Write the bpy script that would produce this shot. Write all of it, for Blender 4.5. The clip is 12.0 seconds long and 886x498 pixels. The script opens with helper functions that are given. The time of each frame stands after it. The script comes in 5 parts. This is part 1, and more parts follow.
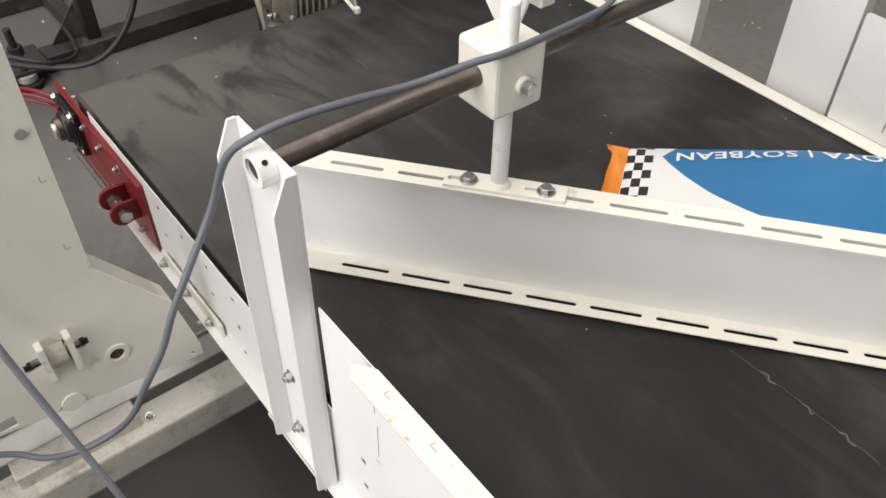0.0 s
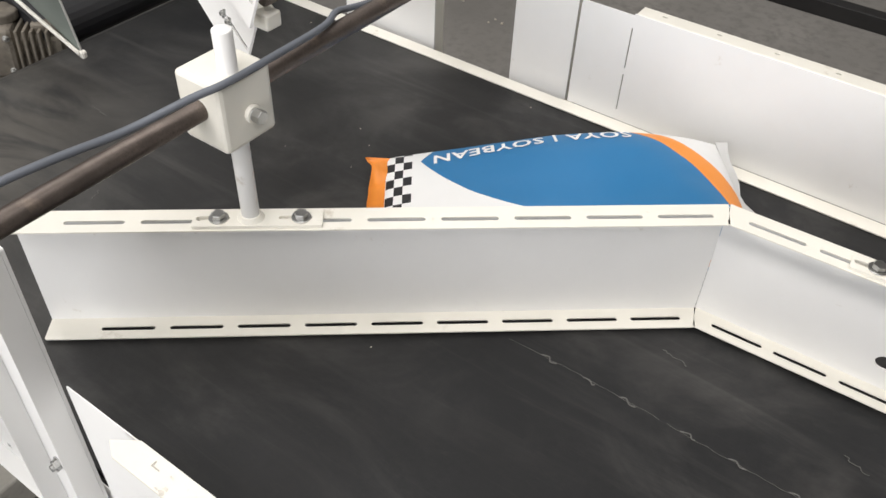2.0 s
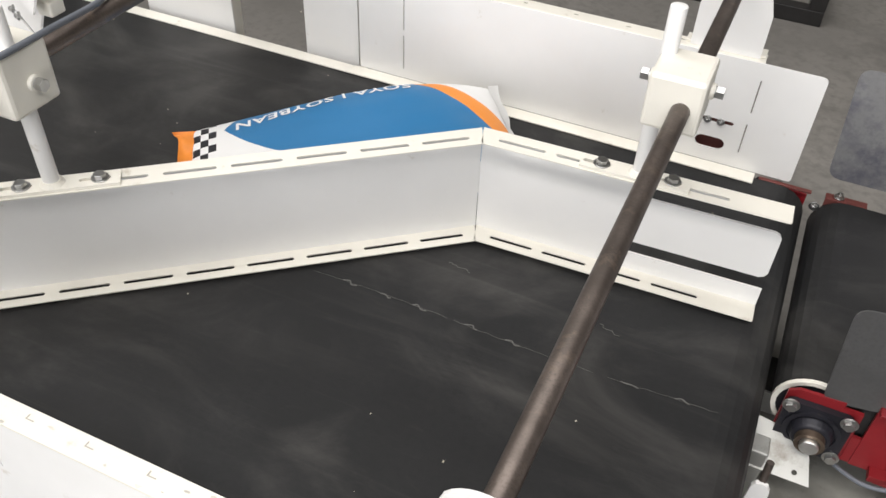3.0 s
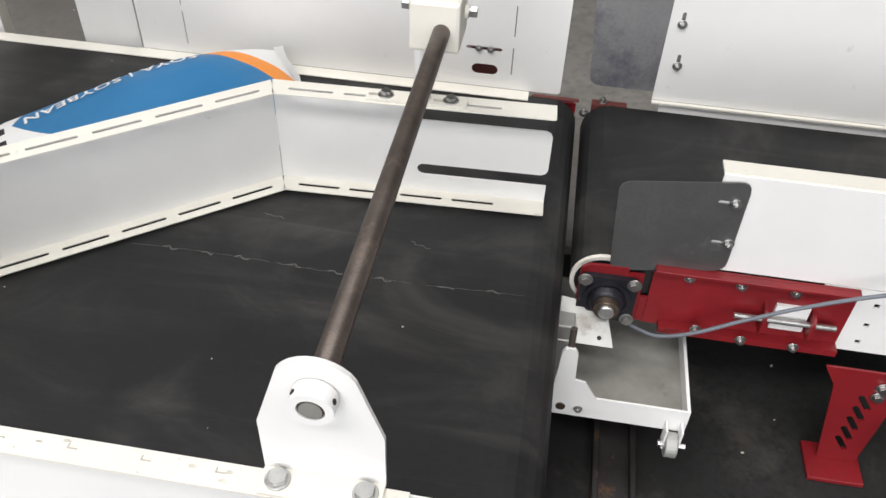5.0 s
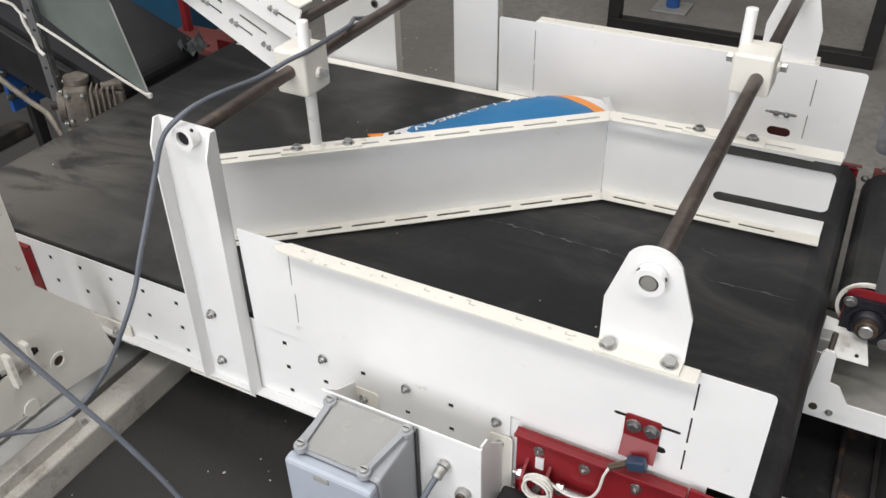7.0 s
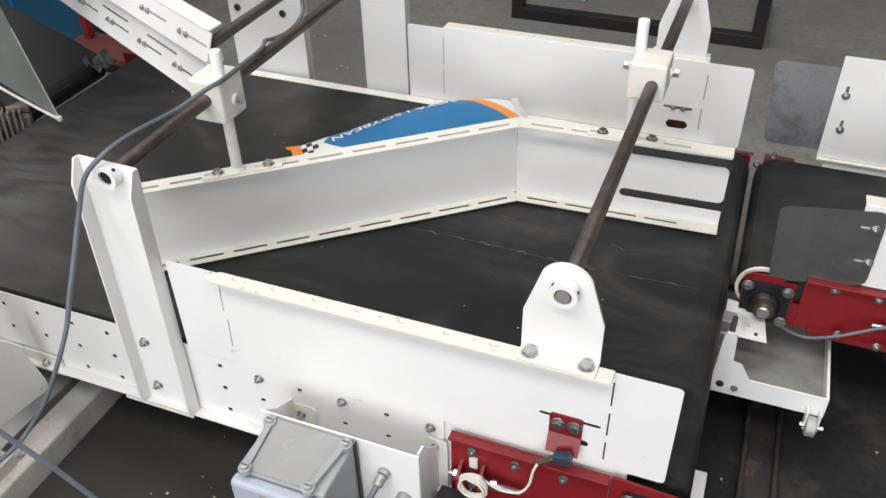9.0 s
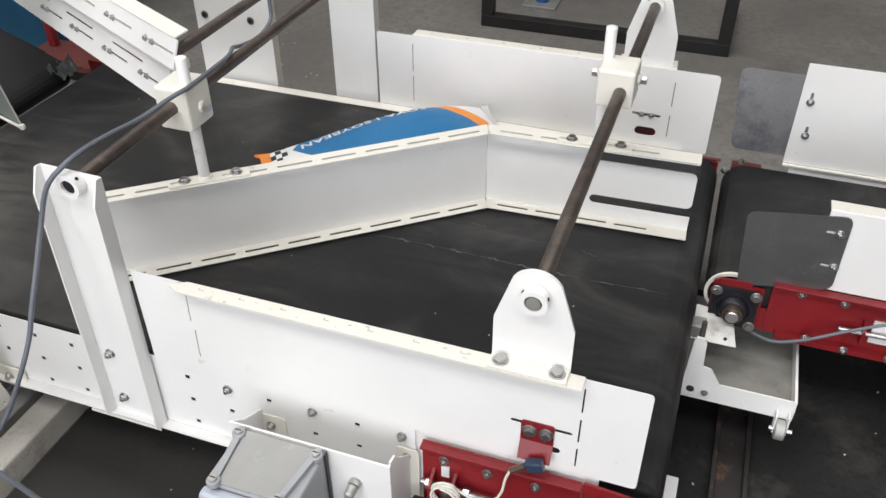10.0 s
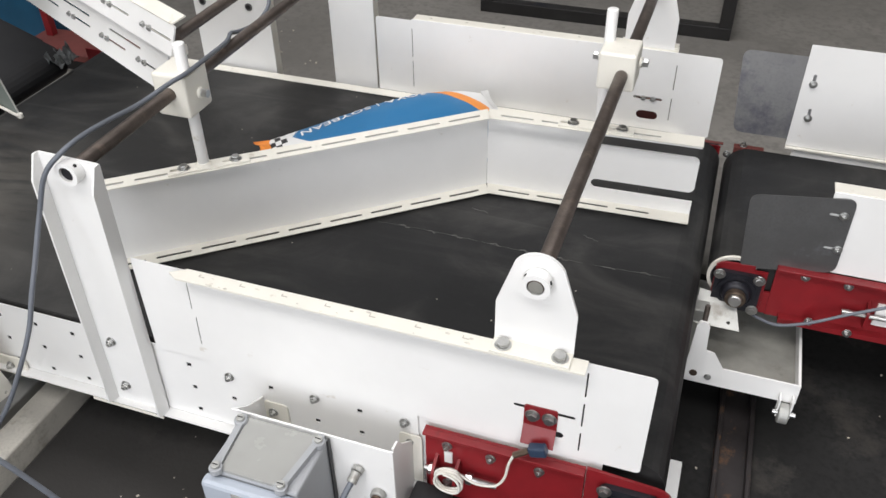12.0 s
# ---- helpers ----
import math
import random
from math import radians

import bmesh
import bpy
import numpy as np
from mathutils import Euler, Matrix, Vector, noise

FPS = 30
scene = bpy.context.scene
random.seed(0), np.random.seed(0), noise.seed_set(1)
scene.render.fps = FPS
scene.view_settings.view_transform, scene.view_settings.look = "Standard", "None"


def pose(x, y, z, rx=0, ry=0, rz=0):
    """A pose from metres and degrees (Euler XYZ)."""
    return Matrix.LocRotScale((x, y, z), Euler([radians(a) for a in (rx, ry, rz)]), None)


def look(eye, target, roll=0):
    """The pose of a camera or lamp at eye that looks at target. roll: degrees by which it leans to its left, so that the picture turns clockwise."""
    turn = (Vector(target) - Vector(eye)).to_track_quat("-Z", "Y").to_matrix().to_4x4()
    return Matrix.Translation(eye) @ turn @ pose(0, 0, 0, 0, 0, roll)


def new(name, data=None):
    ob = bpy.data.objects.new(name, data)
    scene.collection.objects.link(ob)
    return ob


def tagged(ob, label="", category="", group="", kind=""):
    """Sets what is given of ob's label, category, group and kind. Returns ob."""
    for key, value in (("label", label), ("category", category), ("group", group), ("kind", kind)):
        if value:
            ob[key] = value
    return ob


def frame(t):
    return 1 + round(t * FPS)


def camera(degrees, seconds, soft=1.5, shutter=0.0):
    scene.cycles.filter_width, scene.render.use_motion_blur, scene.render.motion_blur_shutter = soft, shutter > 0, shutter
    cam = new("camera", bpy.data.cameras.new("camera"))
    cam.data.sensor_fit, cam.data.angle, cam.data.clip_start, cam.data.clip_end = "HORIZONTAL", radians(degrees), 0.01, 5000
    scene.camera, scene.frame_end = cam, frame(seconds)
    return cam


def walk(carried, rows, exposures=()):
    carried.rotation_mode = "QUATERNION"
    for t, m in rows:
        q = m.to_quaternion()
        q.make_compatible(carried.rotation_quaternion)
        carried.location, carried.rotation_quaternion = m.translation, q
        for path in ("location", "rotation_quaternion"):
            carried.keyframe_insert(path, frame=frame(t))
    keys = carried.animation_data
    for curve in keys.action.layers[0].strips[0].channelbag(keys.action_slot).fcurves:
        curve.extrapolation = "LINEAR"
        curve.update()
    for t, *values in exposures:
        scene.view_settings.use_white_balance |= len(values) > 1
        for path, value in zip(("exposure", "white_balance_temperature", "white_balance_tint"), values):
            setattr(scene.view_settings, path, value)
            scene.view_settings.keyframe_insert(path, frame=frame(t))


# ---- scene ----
cam = camera(55.7, 12.0)
PATH = [
    (0, (0.643, -0.315, 0.999), (-0.487, 0.581, -0.387), 0.6),
    (0.5, (0.603, -0.317, 1.019), (-0.567, 0.598, -0.321), 1.9),
    (1, (0.606, -0.298, 1.014), (-0.547, 0.677, -0.298), 1.6),
    (1.5, (0.628, -0.252, 1.005), (-0.389, 0.831, -0.333), 1.8),
    (2, (0.668, -0.249, 0.99), (-0.154, 0.975, -0.362), 2.6),
    (2.5, (0.762, -0.281, 1.0), (0.097, 1.017, -0.369), 2.5),
    (3, (0.89, -0.355, 1.023), (0.314, 1.018, -0.313), 2.7),
    (3.5, (0.977, -0.348, 1.044), (0.541, 1.104, -0.261), 1.3),
    (3.7, (0.996, -0.33, 1.041), (0.653, 1.156, -0.253), 1.4),
    (5.3, (0.947, -0.575, 1.024), (0.754, 0.883, -0.331), 2.5),
    (5.5, (0.914, -0.653, 1.021), (0.615, 0.8, -0.32), 2.2),
    (6, (0.942, -0.807, 1.047), (0.316, 0.649, -0.173), 1.3),
    (6.5, (1.0, -0.904, 1.056), (0.192, 0.528, -0.083), -0.2),
    (6.7, (0.993, -0.946, 1.086), (0.188, 0.479, -0.064), -1.0),
    (8.3, (0.964, -1.023, 1.171), (0.335, 0.441, -0.038), -0.2),
    (8.5, (0.969, -1.013, 1.202), (0.35, 0.448, -0.015), -0.7),
    (9, (0.985, -0.997, 1.224), (0.392, 0.477, 0.01), -1.3),
    (9.5, (0.988, -0.991, 1.221), (0.43, 0.505, 0.018), -0.9),
    (10, (0.987, -0.99, 1.219), (0.452, 0.517, 0.019), -0.3),
    (10.5, (0.986, -0.984, 1.216), (0.457, 0.522, 0.011), -0.5),
    (11, (0.986, -0.984, 1.212), (0.464, 0.523, 0.006), -0.4),
    (11.5, (0.982, -0.987, 1.21), (0.456, 0.514, -0.002), -0.5),
    (12, (0.985, -0.987, 1.208), (0.453, 0.504, -0.014), -0.8),
]
walk(cam, [(t, look(eye, target, roll)) for t, eye, target, roll in PATH],
     exposures=[(0, 0.0, 6840, 12), (1.0, 0.03, 6740, 12), (2.0, 0.0, 6640, 11), (3.7, 0.04, 6620, 11), (5.3, -0.10, 6480, 11), (6.0, -0.19, 6480, 11), (6.7, -0.18, 6480, 11), (8.3, -0.13, 6470, 11), (12, -0.13, 6460, 11)])

# ---- world, sun, lamps, exposure ----
FLOOR = -0.44
world = bpy.data.worlds.new("sky")
scene.world = world
world.use_nodes = True
wn = world.node_tree
sky = wn.nodes.new("ShaderNodeTexSky")
sky.sky_type, sky.sun_disc = "NISHITA", False
sky.sun_elevation, sky.sun_rotation = radians(48), radians(200)
wn.nodes["Background"].inputs["Strength"].default_value = 0.12
wn.links.new(sky.outputs[0], wn.nodes["Background"].inputs["Color"])


def area_lamp(name, eye, target, sx, sy, watts, colour):
    d = bpy.data.lights.new(name, "AREA")
    d.shape, d.size, d.size_y, d.energy, d.color = "RECTANGLE", sx, sy, watts, colour
    ob = new(name, d)
    ob.matrix_world = look(eye, target)
    return ob


sun = bpy.data.lights.new("sun", "SUN")
sun.energy, sun.angle, sun.color = 0.8, radians(25), (1.0, 0.95, 0.88)
new("sun", sun).matrix_world = look((0, 0, 0), (0.25, 0.55, -0.85))
area_lamp("door_daylight", (0.6, -6.9, 2.2), (0.4, 0, 0.2), 6.0, 4.6, 400, (0.99, 0.99, 1.0))
area_lamp("skylight_daylight", (-1.5, 1.0, 5.9), (-1.5, 1.0, 0), 9.0, 1.6, 250, (1.0, 0.985, 0.96))
area_lamp("skylight_daylight", (0.5, -3.0, 5.9), (0.5, -3.0, 0), 9.0, 1.6, 380, (1.0, 0.985, 0.96))


# ---- materials ----
def material(name, base, rough=0.5, metal=0.0, vary=0.12, scale=6.0, grain=0.0, bump=0.05, bump_scale=120.0, second=None, amount=0.0, spots=9.0, coat=0.0):
    """A paint, metal, rubber or stone: base colour with broad and fine variation, optional stains of a second colour, fine relief."""
    m = bpy.data.materials.new(name)
    m.use_nodes = True
    nt = m.node_tree
    b = nt.nodes["Principled BSDF"]
    co = nt.nodes.new("ShaderNodeTexCoord")

    def tex(s, detail=4.0, roughness=0.6):
        n = nt.nodes.new("ShaderNodeTexNoise")
        n.inputs["Scale"].default_value, n.inputs["Detail"].default_value, n.inputs["Roughness"].default_value = s, detail, roughness
        nt.links.new(co.outputs["Object"], n.inputs["Vector"])
        return n.outputs["Fac"]

    def mixed(fac, a, c, lo, hi):
        r = nt.nodes.new("ShaderNodeMapRange")
        r.inputs["From Min"].default_value, r.inputs["From Max"].default_value = lo, hi
        nt.links.new(fac, r.inputs["Value"])
        x = nt.nodes.new("ShaderNodeMix")
        x.data_type = "RGBA"
        nt.links.new(r.outputs["Result"], x.inputs["Factor"])
        for k, v in ((6, a), (7, c)):
            if isinstance(v, tuple):
                x.inputs[k].default_value = (*v, 1)
            else:
                nt.links.new(v, x.inputs[k])
        return x.outputs[2]

    dark = tuple(v * (1 - vary) for v in base)
    light = tuple(min(1, v * (1 + vary)) for v in base)
    col = mixed(tex(scale), dark, light, 0.3, 0.7)
    if grain:
        col = mixed(tex(scale * 25, 2.0), col, tuple(v * (1 - grain) for v in base), 0.45, 0.8)
    if second:
        col = mixed(tex(spots, 6.0, 0.7), col, second, 0.66 - 0.3 * amount, 0.78 - 0.2 * amount)
    nt.links.new(col, b.inputs["Base Color"])
    r = nt.nodes.new("ShaderNodeMapRange")
    r.inputs["To Min"].default_value, r.inputs["To Max"].default_value = max(0.02, rough - 0.1), min(1, rough + 0.1)
    nt.links.new(tex(scale * 3), r.inputs["Value"])
    nt.links.new(r.outputs["Result"], b.inputs["Roughness"])
    b.inputs["Metallic"].default_value = metal
    b.inputs["Coat Weight"].default_value = coat
    if bump:
        k = nt.nodes.new("ShaderNodeBump")
        k.inputs["Strength"].default_value, k.inputs["Distance"].default_value = bump, 0.002
        nt.links.new(tex(bump_scale, 3.0), k.inputs["Height"])
        nt.links.new(k.outputs["Normal"], b.inputs["Normal"])
    return m


WHITE = material("white_powder_coat", (0.81, 0.805, 0.79), 0.42, vary=0.03, scale=5, bump=0.08, bump_scale=260, second=(0.55, 0.50, 0.42), amount=0.04, spots=14)
# Warm light on the white coat's flanges and lips is put into this cream.
CREAM = material("cream_and_lit_white_coat", (0.77, 0.745, 0.67), 0.45, vary=0.05, scale=7, bump=0.08, bump_scale=260, second=(0.46, 0.40, 0.31), amount=0.12, spots=11)
RED = material("red_paint", (0.205, 0.010, 0.014), 0.40, vary=0.18, scale=9, bump=0.1, bump_scale=200, second=(0.10, 0.02, 0.02), amount=0.1)
BELT = material("black_rubber_belt", (0.012, 0.0122, 0.0128), 0.52, vary=0.25, scale=3.5, grain=0.2, bump=0.12, bump_scale=400)


def dust_over(m, dust, tan):
    """Grain dust on a belt: cloudy patches, smears drawn out along its run, and a thick patch at the near infeed
    corner. The upstream paling also carries the belt's sheen.
    """
    nt = m.node_tree
    b = nt.nodes["Principled BSDF"]
    co = nt.nodes.new("ShaderNodeTexCoord")

    def noise_of(scale, stretch, detail, lo, hi):
        mp = nt.nodes.new("ShaderNodeMapping")
        mp.inputs["Scale"].default_value = stretch
        nt.links.new(co.outputs["Object"], mp.inputs["Vector"])
        n = nt.nodes.new("ShaderNodeTexNoise")
        n.inputs["Scale"].default_value, n.inputs["Detail"].default_value, n.inputs["Roughness"].default_value = scale, detail, 0.62
        n.inputs["Distortion"].default_value = 0.9
        nt.links.new(mp.outputs[0], n.inputs["Vector"])
        return ranged(n.outputs["Fac"], lo, hi)

    def ranged(v, lo, hi, top=1.0):
        r = nt.nodes.new("ShaderNodeMapRange")
        r.interpolation_type = "SMOOTHSTEP"
        r.inputs["From Min"].default_value, r.inputs["From Max"].default_value, r.inputs["To Max"].default_value = lo, hi, top
        nt.links.new(v, r.inputs["Value"])
        return r.outputs["Result"]

    def op(kind, a, c):
        n = nt.nodes.new("ShaderNodeMath")
        n.operation = kind
        for k, v in enumerate((a, c)):
            if isinstance(v, float):
                n.inputs[k].default_value = v
            else:
                nt.links.new(v, n.inputs[k])
        return n.outputs[0]

    sep = nt.nodes.new("ShaderNodeSeparateXYZ")
    nt.links.new(co.outputs["Object"], sep.inputs[0])
    cloud = noise_of(2.6, (1, 1.3, 1), 9.0, 0.44, 0.70)
    smear = noise_of(5.0, (0.22, 2.6, 1), 6.0, 0.50, 0.80)
    fine = noise_of(60.0, (0.3, 1, 1), 3.0, 0.58, 0.80)
    corner = op("MULTIPLY", ranged(op("MULTIPLY", sep.outputs["X"], -1.0), 0.42, 0.92), ranged(op("MULTIPLY", sep.outputs["Y"], -1.0), -0.80, -0.10))
    patch = op("MULTIPLY", corner, noise_of(2.9, (0.9, 2.3, 1), 13.0, 0.41, 0.55))
    fac = op("ADD", op("MULTIPLY", cloud, 0.42), op("MULTIPLY", smear, 0.34))
    fac = op("ADD", fac, op("MULTIPLY", fine, 0.10))
    # Paler towards the infeed: grazing sheen of the belt put into the dust colour.
    upstream_pale = op("MULTIPLY", ranged(op("MULTIPLY", sep.outputs["X"], -1.0), -0.35, 0.55), op("ADD", 0.10, op("MULTIPLY", noise_of(1.4, (0.6, 1.5, 1), 6.0, 0.30, 0.70), 0.22)))
    fac = op("ADD", fac, upstream_pale)
    for turn, scale, top in ((0.9, 7.0, 0.16), (-0.5, 5.0, 0.10), (0.15, 9.0, 0.14)):
        mp = nt.nodes.new("ShaderNodeMapping")
        mp.inputs["Rotation"].default_value = (0, 0, turn)
        mp.inputs["Scale"].default_value = (0.16, 7.0, 1)
        nt.links.new(co.outputs["Object"], mp.inputs["Vector"])
        n = nt.nodes.new("ShaderNodeTexNoise")
        n.inputs["Scale"].default_value, n.inputs["Detail"].default_value, n.inputs["Roughness"].default_value = scale, 5.0, 0.7
        nt.links.new(mp.outputs[0], n.inputs["Vector"])
        fac = op("ADD", fac, ranged(n.outputs["Fac"], 0.60, 0.76, top))
    old = b.inputs["Base Color"].links[0].from_socket
    for f, colour in ((op("MINIMUM", fac, 1.0), dust), (op("MULTIPLY", patch, 0.9), tan)):
        x = nt.nodes.new("ShaderNodeMix")
        x.data_type = "RGBA"
        nt.links.new(f, x.inputs["Factor"])
        nt.links.new(old, x.inputs[6])
        x.inputs[7].default_value = (*colour, 1)
        old = x.outputs[2]
    nt.links.new(old, b.inputs["Base Color"])


dust_over(BELT, (0.084, 0.081, 0.076), (0.132, 0.121, 0.106))
BELT.node_tree.nodes["Principled BSDF"].inputs["Specular IOR Level"].default_value = 0.32
RUBBER = material("black_rubber", (0.018, 0.018, 0.02), 0.5, bump=0.1)
STEEL = material("zinc_plated_steel", (0.50, 0.50, 0.49), 0.34, 1.0, vary=0.15, scale=60, bump=0.05)
POLISHED = material("bright_turned_steel", (0.86, 0.86, 0.84), 0.38, 1.0, vary=0.1, scale=60, bump=0.03)
ROD = material("rusted_steel_rod", (0.145, 0.120, 0.106), 0.44, 0.75, vary=0.3, scale=14, grain=0.2, bump=0.18, bump_scale=150, second=(0.235, 0.185, 0.15), amount=0.30, spots=22)
GREY_PLATE = material("bare_sheet_steel", (0.20, 0.20, 0.20), 0.42, 0.8, vary=0.18, scale=7, grain=0.1, bump=0.04, second=(0.30, 0.31, 0.33), amount=0.3, spots=6)
SMUDGED = material("smudged_sheet_steel", (0.33, 0.33, 0.335), 0.40, 0.6, vary=0.15, scale=5, grain=0.1, bump=0.04, second=(0.19, 0.19, 0.225), amount=0.55, spots=9)
GREEN_PLATE = material("green_grey_sheet", (0.20, 0.23, 0.21), 0.45, 0.3, vary=0.15, scale=5, bump=0.05)
CABLE = material("grey_cable_sheath", (0.130, 0.142, 0.165), 0.5, vary=0.08, scale=20, bump=0.03)
DARK_CABLE = material("black_cable_sheath", (0.02, 0.02, 0.022), 0.5, bump=0.03)
COVER = material("pale_blue_grey_cover", (0.40, 0.44, 0.50), 0.45, vary=0.05, scale=8, bump=0.05, bump_scale=300)
BOX_GREY = material("grey_plastic_housing", (0.34, 0.35, 0.365), 0.45, vary=0.06, scale=8, bump=0.06, bump_scale=300)
LID_GREY = material("smoked_grey_lid", (0.33, 0.33, 0.315), 0.25, vary=0.12, scale=5, bump=0.02)
BEARING = material("black_cast_iron", (0.018, 0.018, 0.024), 0.42, 0.3, vary=0.25, scale=30, bump=0.15, bump_scale=150, second=(0.10, 0.075, 0.06), amount=0.15, spots=30)
BRONZE = material("greasy_steel_ring", (0.16, 0.12, 0.09), 0.4, 0.8, vary=0.3, scale=40)
CONCRETE = material("concrete_floor", (0.20, 0.19, 0.175), 0.75, vary=0.2, scale=1.3, grain=0.25, bump=0.25, bump_scale=60, second=(0.12, 0.113, 0.105), amount=0.35, spots=1.1)


def floor_patch(m, cx, cy, r0, r1, patch_colour):
    """A round patch of another colour with a ragged edge on the floor."""
    nt = m.node_tree
    b = nt.nodes["Principled BSDF"]
    co = nt.nodes.new("ShaderNodeTexCoord")
    n = nt.nodes.new("ShaderNodeTexNoise")
    n.inputs["Scale"].default_value, n.inputs["Detail"].default_value = 2.2, 8.0
    nt.links.new(co.outputs["Object"], n.inputs["Vector"])
    d = nt.nodes.new("ShaderNodeVectorMath")
    d.operation = "DISTANCE"
    d.inputs[1].default_value = (cx, cy, FLOOR)
    nt.links.new(co.outputs["Object"], d.inputs[0])
    a = nt.nodes.new("ShaderNodeMath")
    a.operation = "ADD"
    nt.links.new(d.outputs["Value"], a.inputs[0])
    nt.links.new(n.outputs["Fac"], a.inputs[1])
    r = nt.nodes.new("ShaderNodeMapRange")
    r.interpolation_type = "SMOOTHSTEP"
    r.inputs["From Min"].default_value, r.inputs["From Max"].default_value = r1 + 0.5, r0 + 0.5
    r.inputs["To Max"].default_value = 0.85
    nt.links.new(a.outputs[0], r.inputs["Value"])
    x = nt.nodes.new("ShaderNodeMix")
    x.data_type = "RGBA"
    nt.links.new(r.outputs["Result"], x.inputs["Factor"])
    nt.links.new(b.inputs["Base Color"].links[0].from_socket, x.inputs[6])
    x.inputs[7].default_value = (*patch_colour, 1)
    nt.links.new(x.outputs[2], b.inputs["Base Color"])


floor_patch(CONCRETE, -2.5, 0.2, 0.7, 1.6, (0.080, 0.076, 0.071))
FLOOR_BLACK = material("dark_floor_tone", (0.0175, 0.0170, 0.0165), 0.85, vary=0.4, scale=2.5, grain=0.4, bump=0.3, bump_scale=120, second=(0.050, 0.045, 0.040), amount=0.34, spots=5)
FLOOR_BLACK.node_tree.nodes["Principled BSDF"].inputs["Specular IOR Level"].default_value = 0.3
floor_patch(FLOOR_BLACK, 0.0, -0.25, 0.30, 0.95, (0.047, 0.044, 0.041))
BLACK_STEEL = material("black_painted_steel", (0.020, 0.019, 0.019), 0.5, 0.2, vary=0.3, scale=8, bump=0.12, second=(0.07, 0.05, 0.04), amount=0.15)
DUSTY_STEEL = material("dusty_black_steel", (0.030, 0.027, 0.025), 0.6, 0.1, vary=0.4, scale=6, bump=0.15, second=(0.115, 0.092, 0.074), amount=0.5, spots=5)
RUST = material("rusty_rail", (0.035, 0.03, 0.03), 0.6, 0.3, vary=0.3, scale=9, bump=0.3, bump_scale=90, second=(0.20, 0.10, 0.045), amount=0.4, spots=12)
BLUE = material("blue_paint", (0.02, 0.09, 0.30), 0.4, vary=0.2, scale=5, bump=0.05, second=(0.3, 0.33, 0.38), amount=0.05, spots=20)
TEAL = material("teal_blue_paint", (0.006, 0.065, 0.13), 0.45, vary=0.2, scale=4, bump=0.05)
GALV = material("galvanised_sheet", (0.42, 0.42, 0.40), 0.5, 0.5, vary=0.15, scale=6, bump=0.05, second=(0.25, 0.23, 0.2), amount=0.2)
DUST = material("dusty_cast_aluminium", (0.19, 0.168, 0.138), 0.65, 0.4, vary=0.4, scale=20, bump=0.35, second=(0.1, 0.09, 0.08), amount=0.3, spots=25)
SACK = material("white_woven_sack", (0.78, 0.78, 0.77), 0.5, vary=0.03, scale=6, bump=0.25, bump_scale=500)
ORANGE = material("orange_print", (0.75, 0.24, 0.03), 0.5, vary=0.08, scale=20, bump=0.1)
INK_BLUE = material("blue_ink", (0.02, 0.15, 0.36), 0.5, vary=0.06, scale=20, bump=0)
INK_WHITE = material("white_ink", (0.8, 0.8, 0.8), 0.5, vary=0.03, scale=20, bump=0)
INK_BLACK = material("black_ink", (0.015, 0.015, 0.017), 0.5, vary=0.05, scale=20, bump=0)
ROPE = material("white_rope", (0.7, 0.68, 0.62), 0.8, vary=0.1, scale=80, bump=0.3, bump_scale=300)
THREAD = material("grey_dusty_thread", (0.13, 0.127, 0.12), 0.9, vary=0.3, scale=80, bump=0)
WALL = material("plastered_wall", (0.42, 0.41, 0.38), 0.8, vary=0.1, scale=0.8, bump=0.1)
TRAY = material("worn_grey_tray", (0.27, 0.265, 0.24), 0.55, 0.2, vary=0.3, scale=9, bump=0.08, second=(0.12, 0.11, 0.10), amount=0.25, spots=8)
DARK_RED = material("dark_red_deck", (0.13, 0.035, 0.03), 0.6, vary=0.25, scale=6, bump=0.1)
MARK = material("scribed_mark", (0.46, 0.43, 0.38), 0.6, bump=0)
WORN = material("worn_cream_paint", (0.50, 0.475, 0.42), 0.55, vary=0.15, scale=6, grain=0.15, bump=0.12, bump_scale=160, second=(0.21, 0.185, 0.15), amount=0.42, spots=7)
PLASTIC = material("crumpled_plastic", (0.20, 0.21, 0.215), 0.15, vary=0.4, scale=30, bump=0.3, bump_scale=90)
CHIP = material("chipped_paint", (0.56, 0.53, 0.47), 0.6, vary=0.3, scale=60, bump=0)
# Near-black fill; on the backing sheets it puts the shade of openings into colour.
DARK = material("dark_fill", (0.01, 0.01, 0.01), 0.8, bump=0)
FLECK = material("pale_litter", (0.55, 0.5, 0.42), 0.8, vary=0.3, scale=40, bump=0)

# ---- mesh helpers ----
W = {}


def part(name, bm, mat, parent=None, label="", m=None, smooth=False):
    """Link a bmesh, or a shared mesh, as one mesh object; its vertices are in world metres unless m places it."""
    if isinstance(bm, bmesh.types.BMesh):
        me = bpy.data.meshes.new(name)
        bmesh.ops.recalc_face_normals(bm, faces=bm.faces)
        bm.to_mesh(me)
        bm.free()
        me.materials.append(mat)
        if smooth:
            me.shade_smooth()
    else:
        me = bm
    ob = new(name, me)
    m = m or Matrix()
    W[ob] = m
    if parent:
        ob.parent = parent
        ob.matrix_parent_inverse = W[parent].inverted()
    ob.matrix_basis = m
    if label:
        ob["label"] = label
    return ob


def thing(name, label, category, at=(0, 0, 0), group="", kind=""):
    ob = new(name)
    ob.empty_display_size = 0.05
    ob.location = at
    W[ob] = Matrix.Translation(at)
    return tagged(ob, label, category, group, kind)


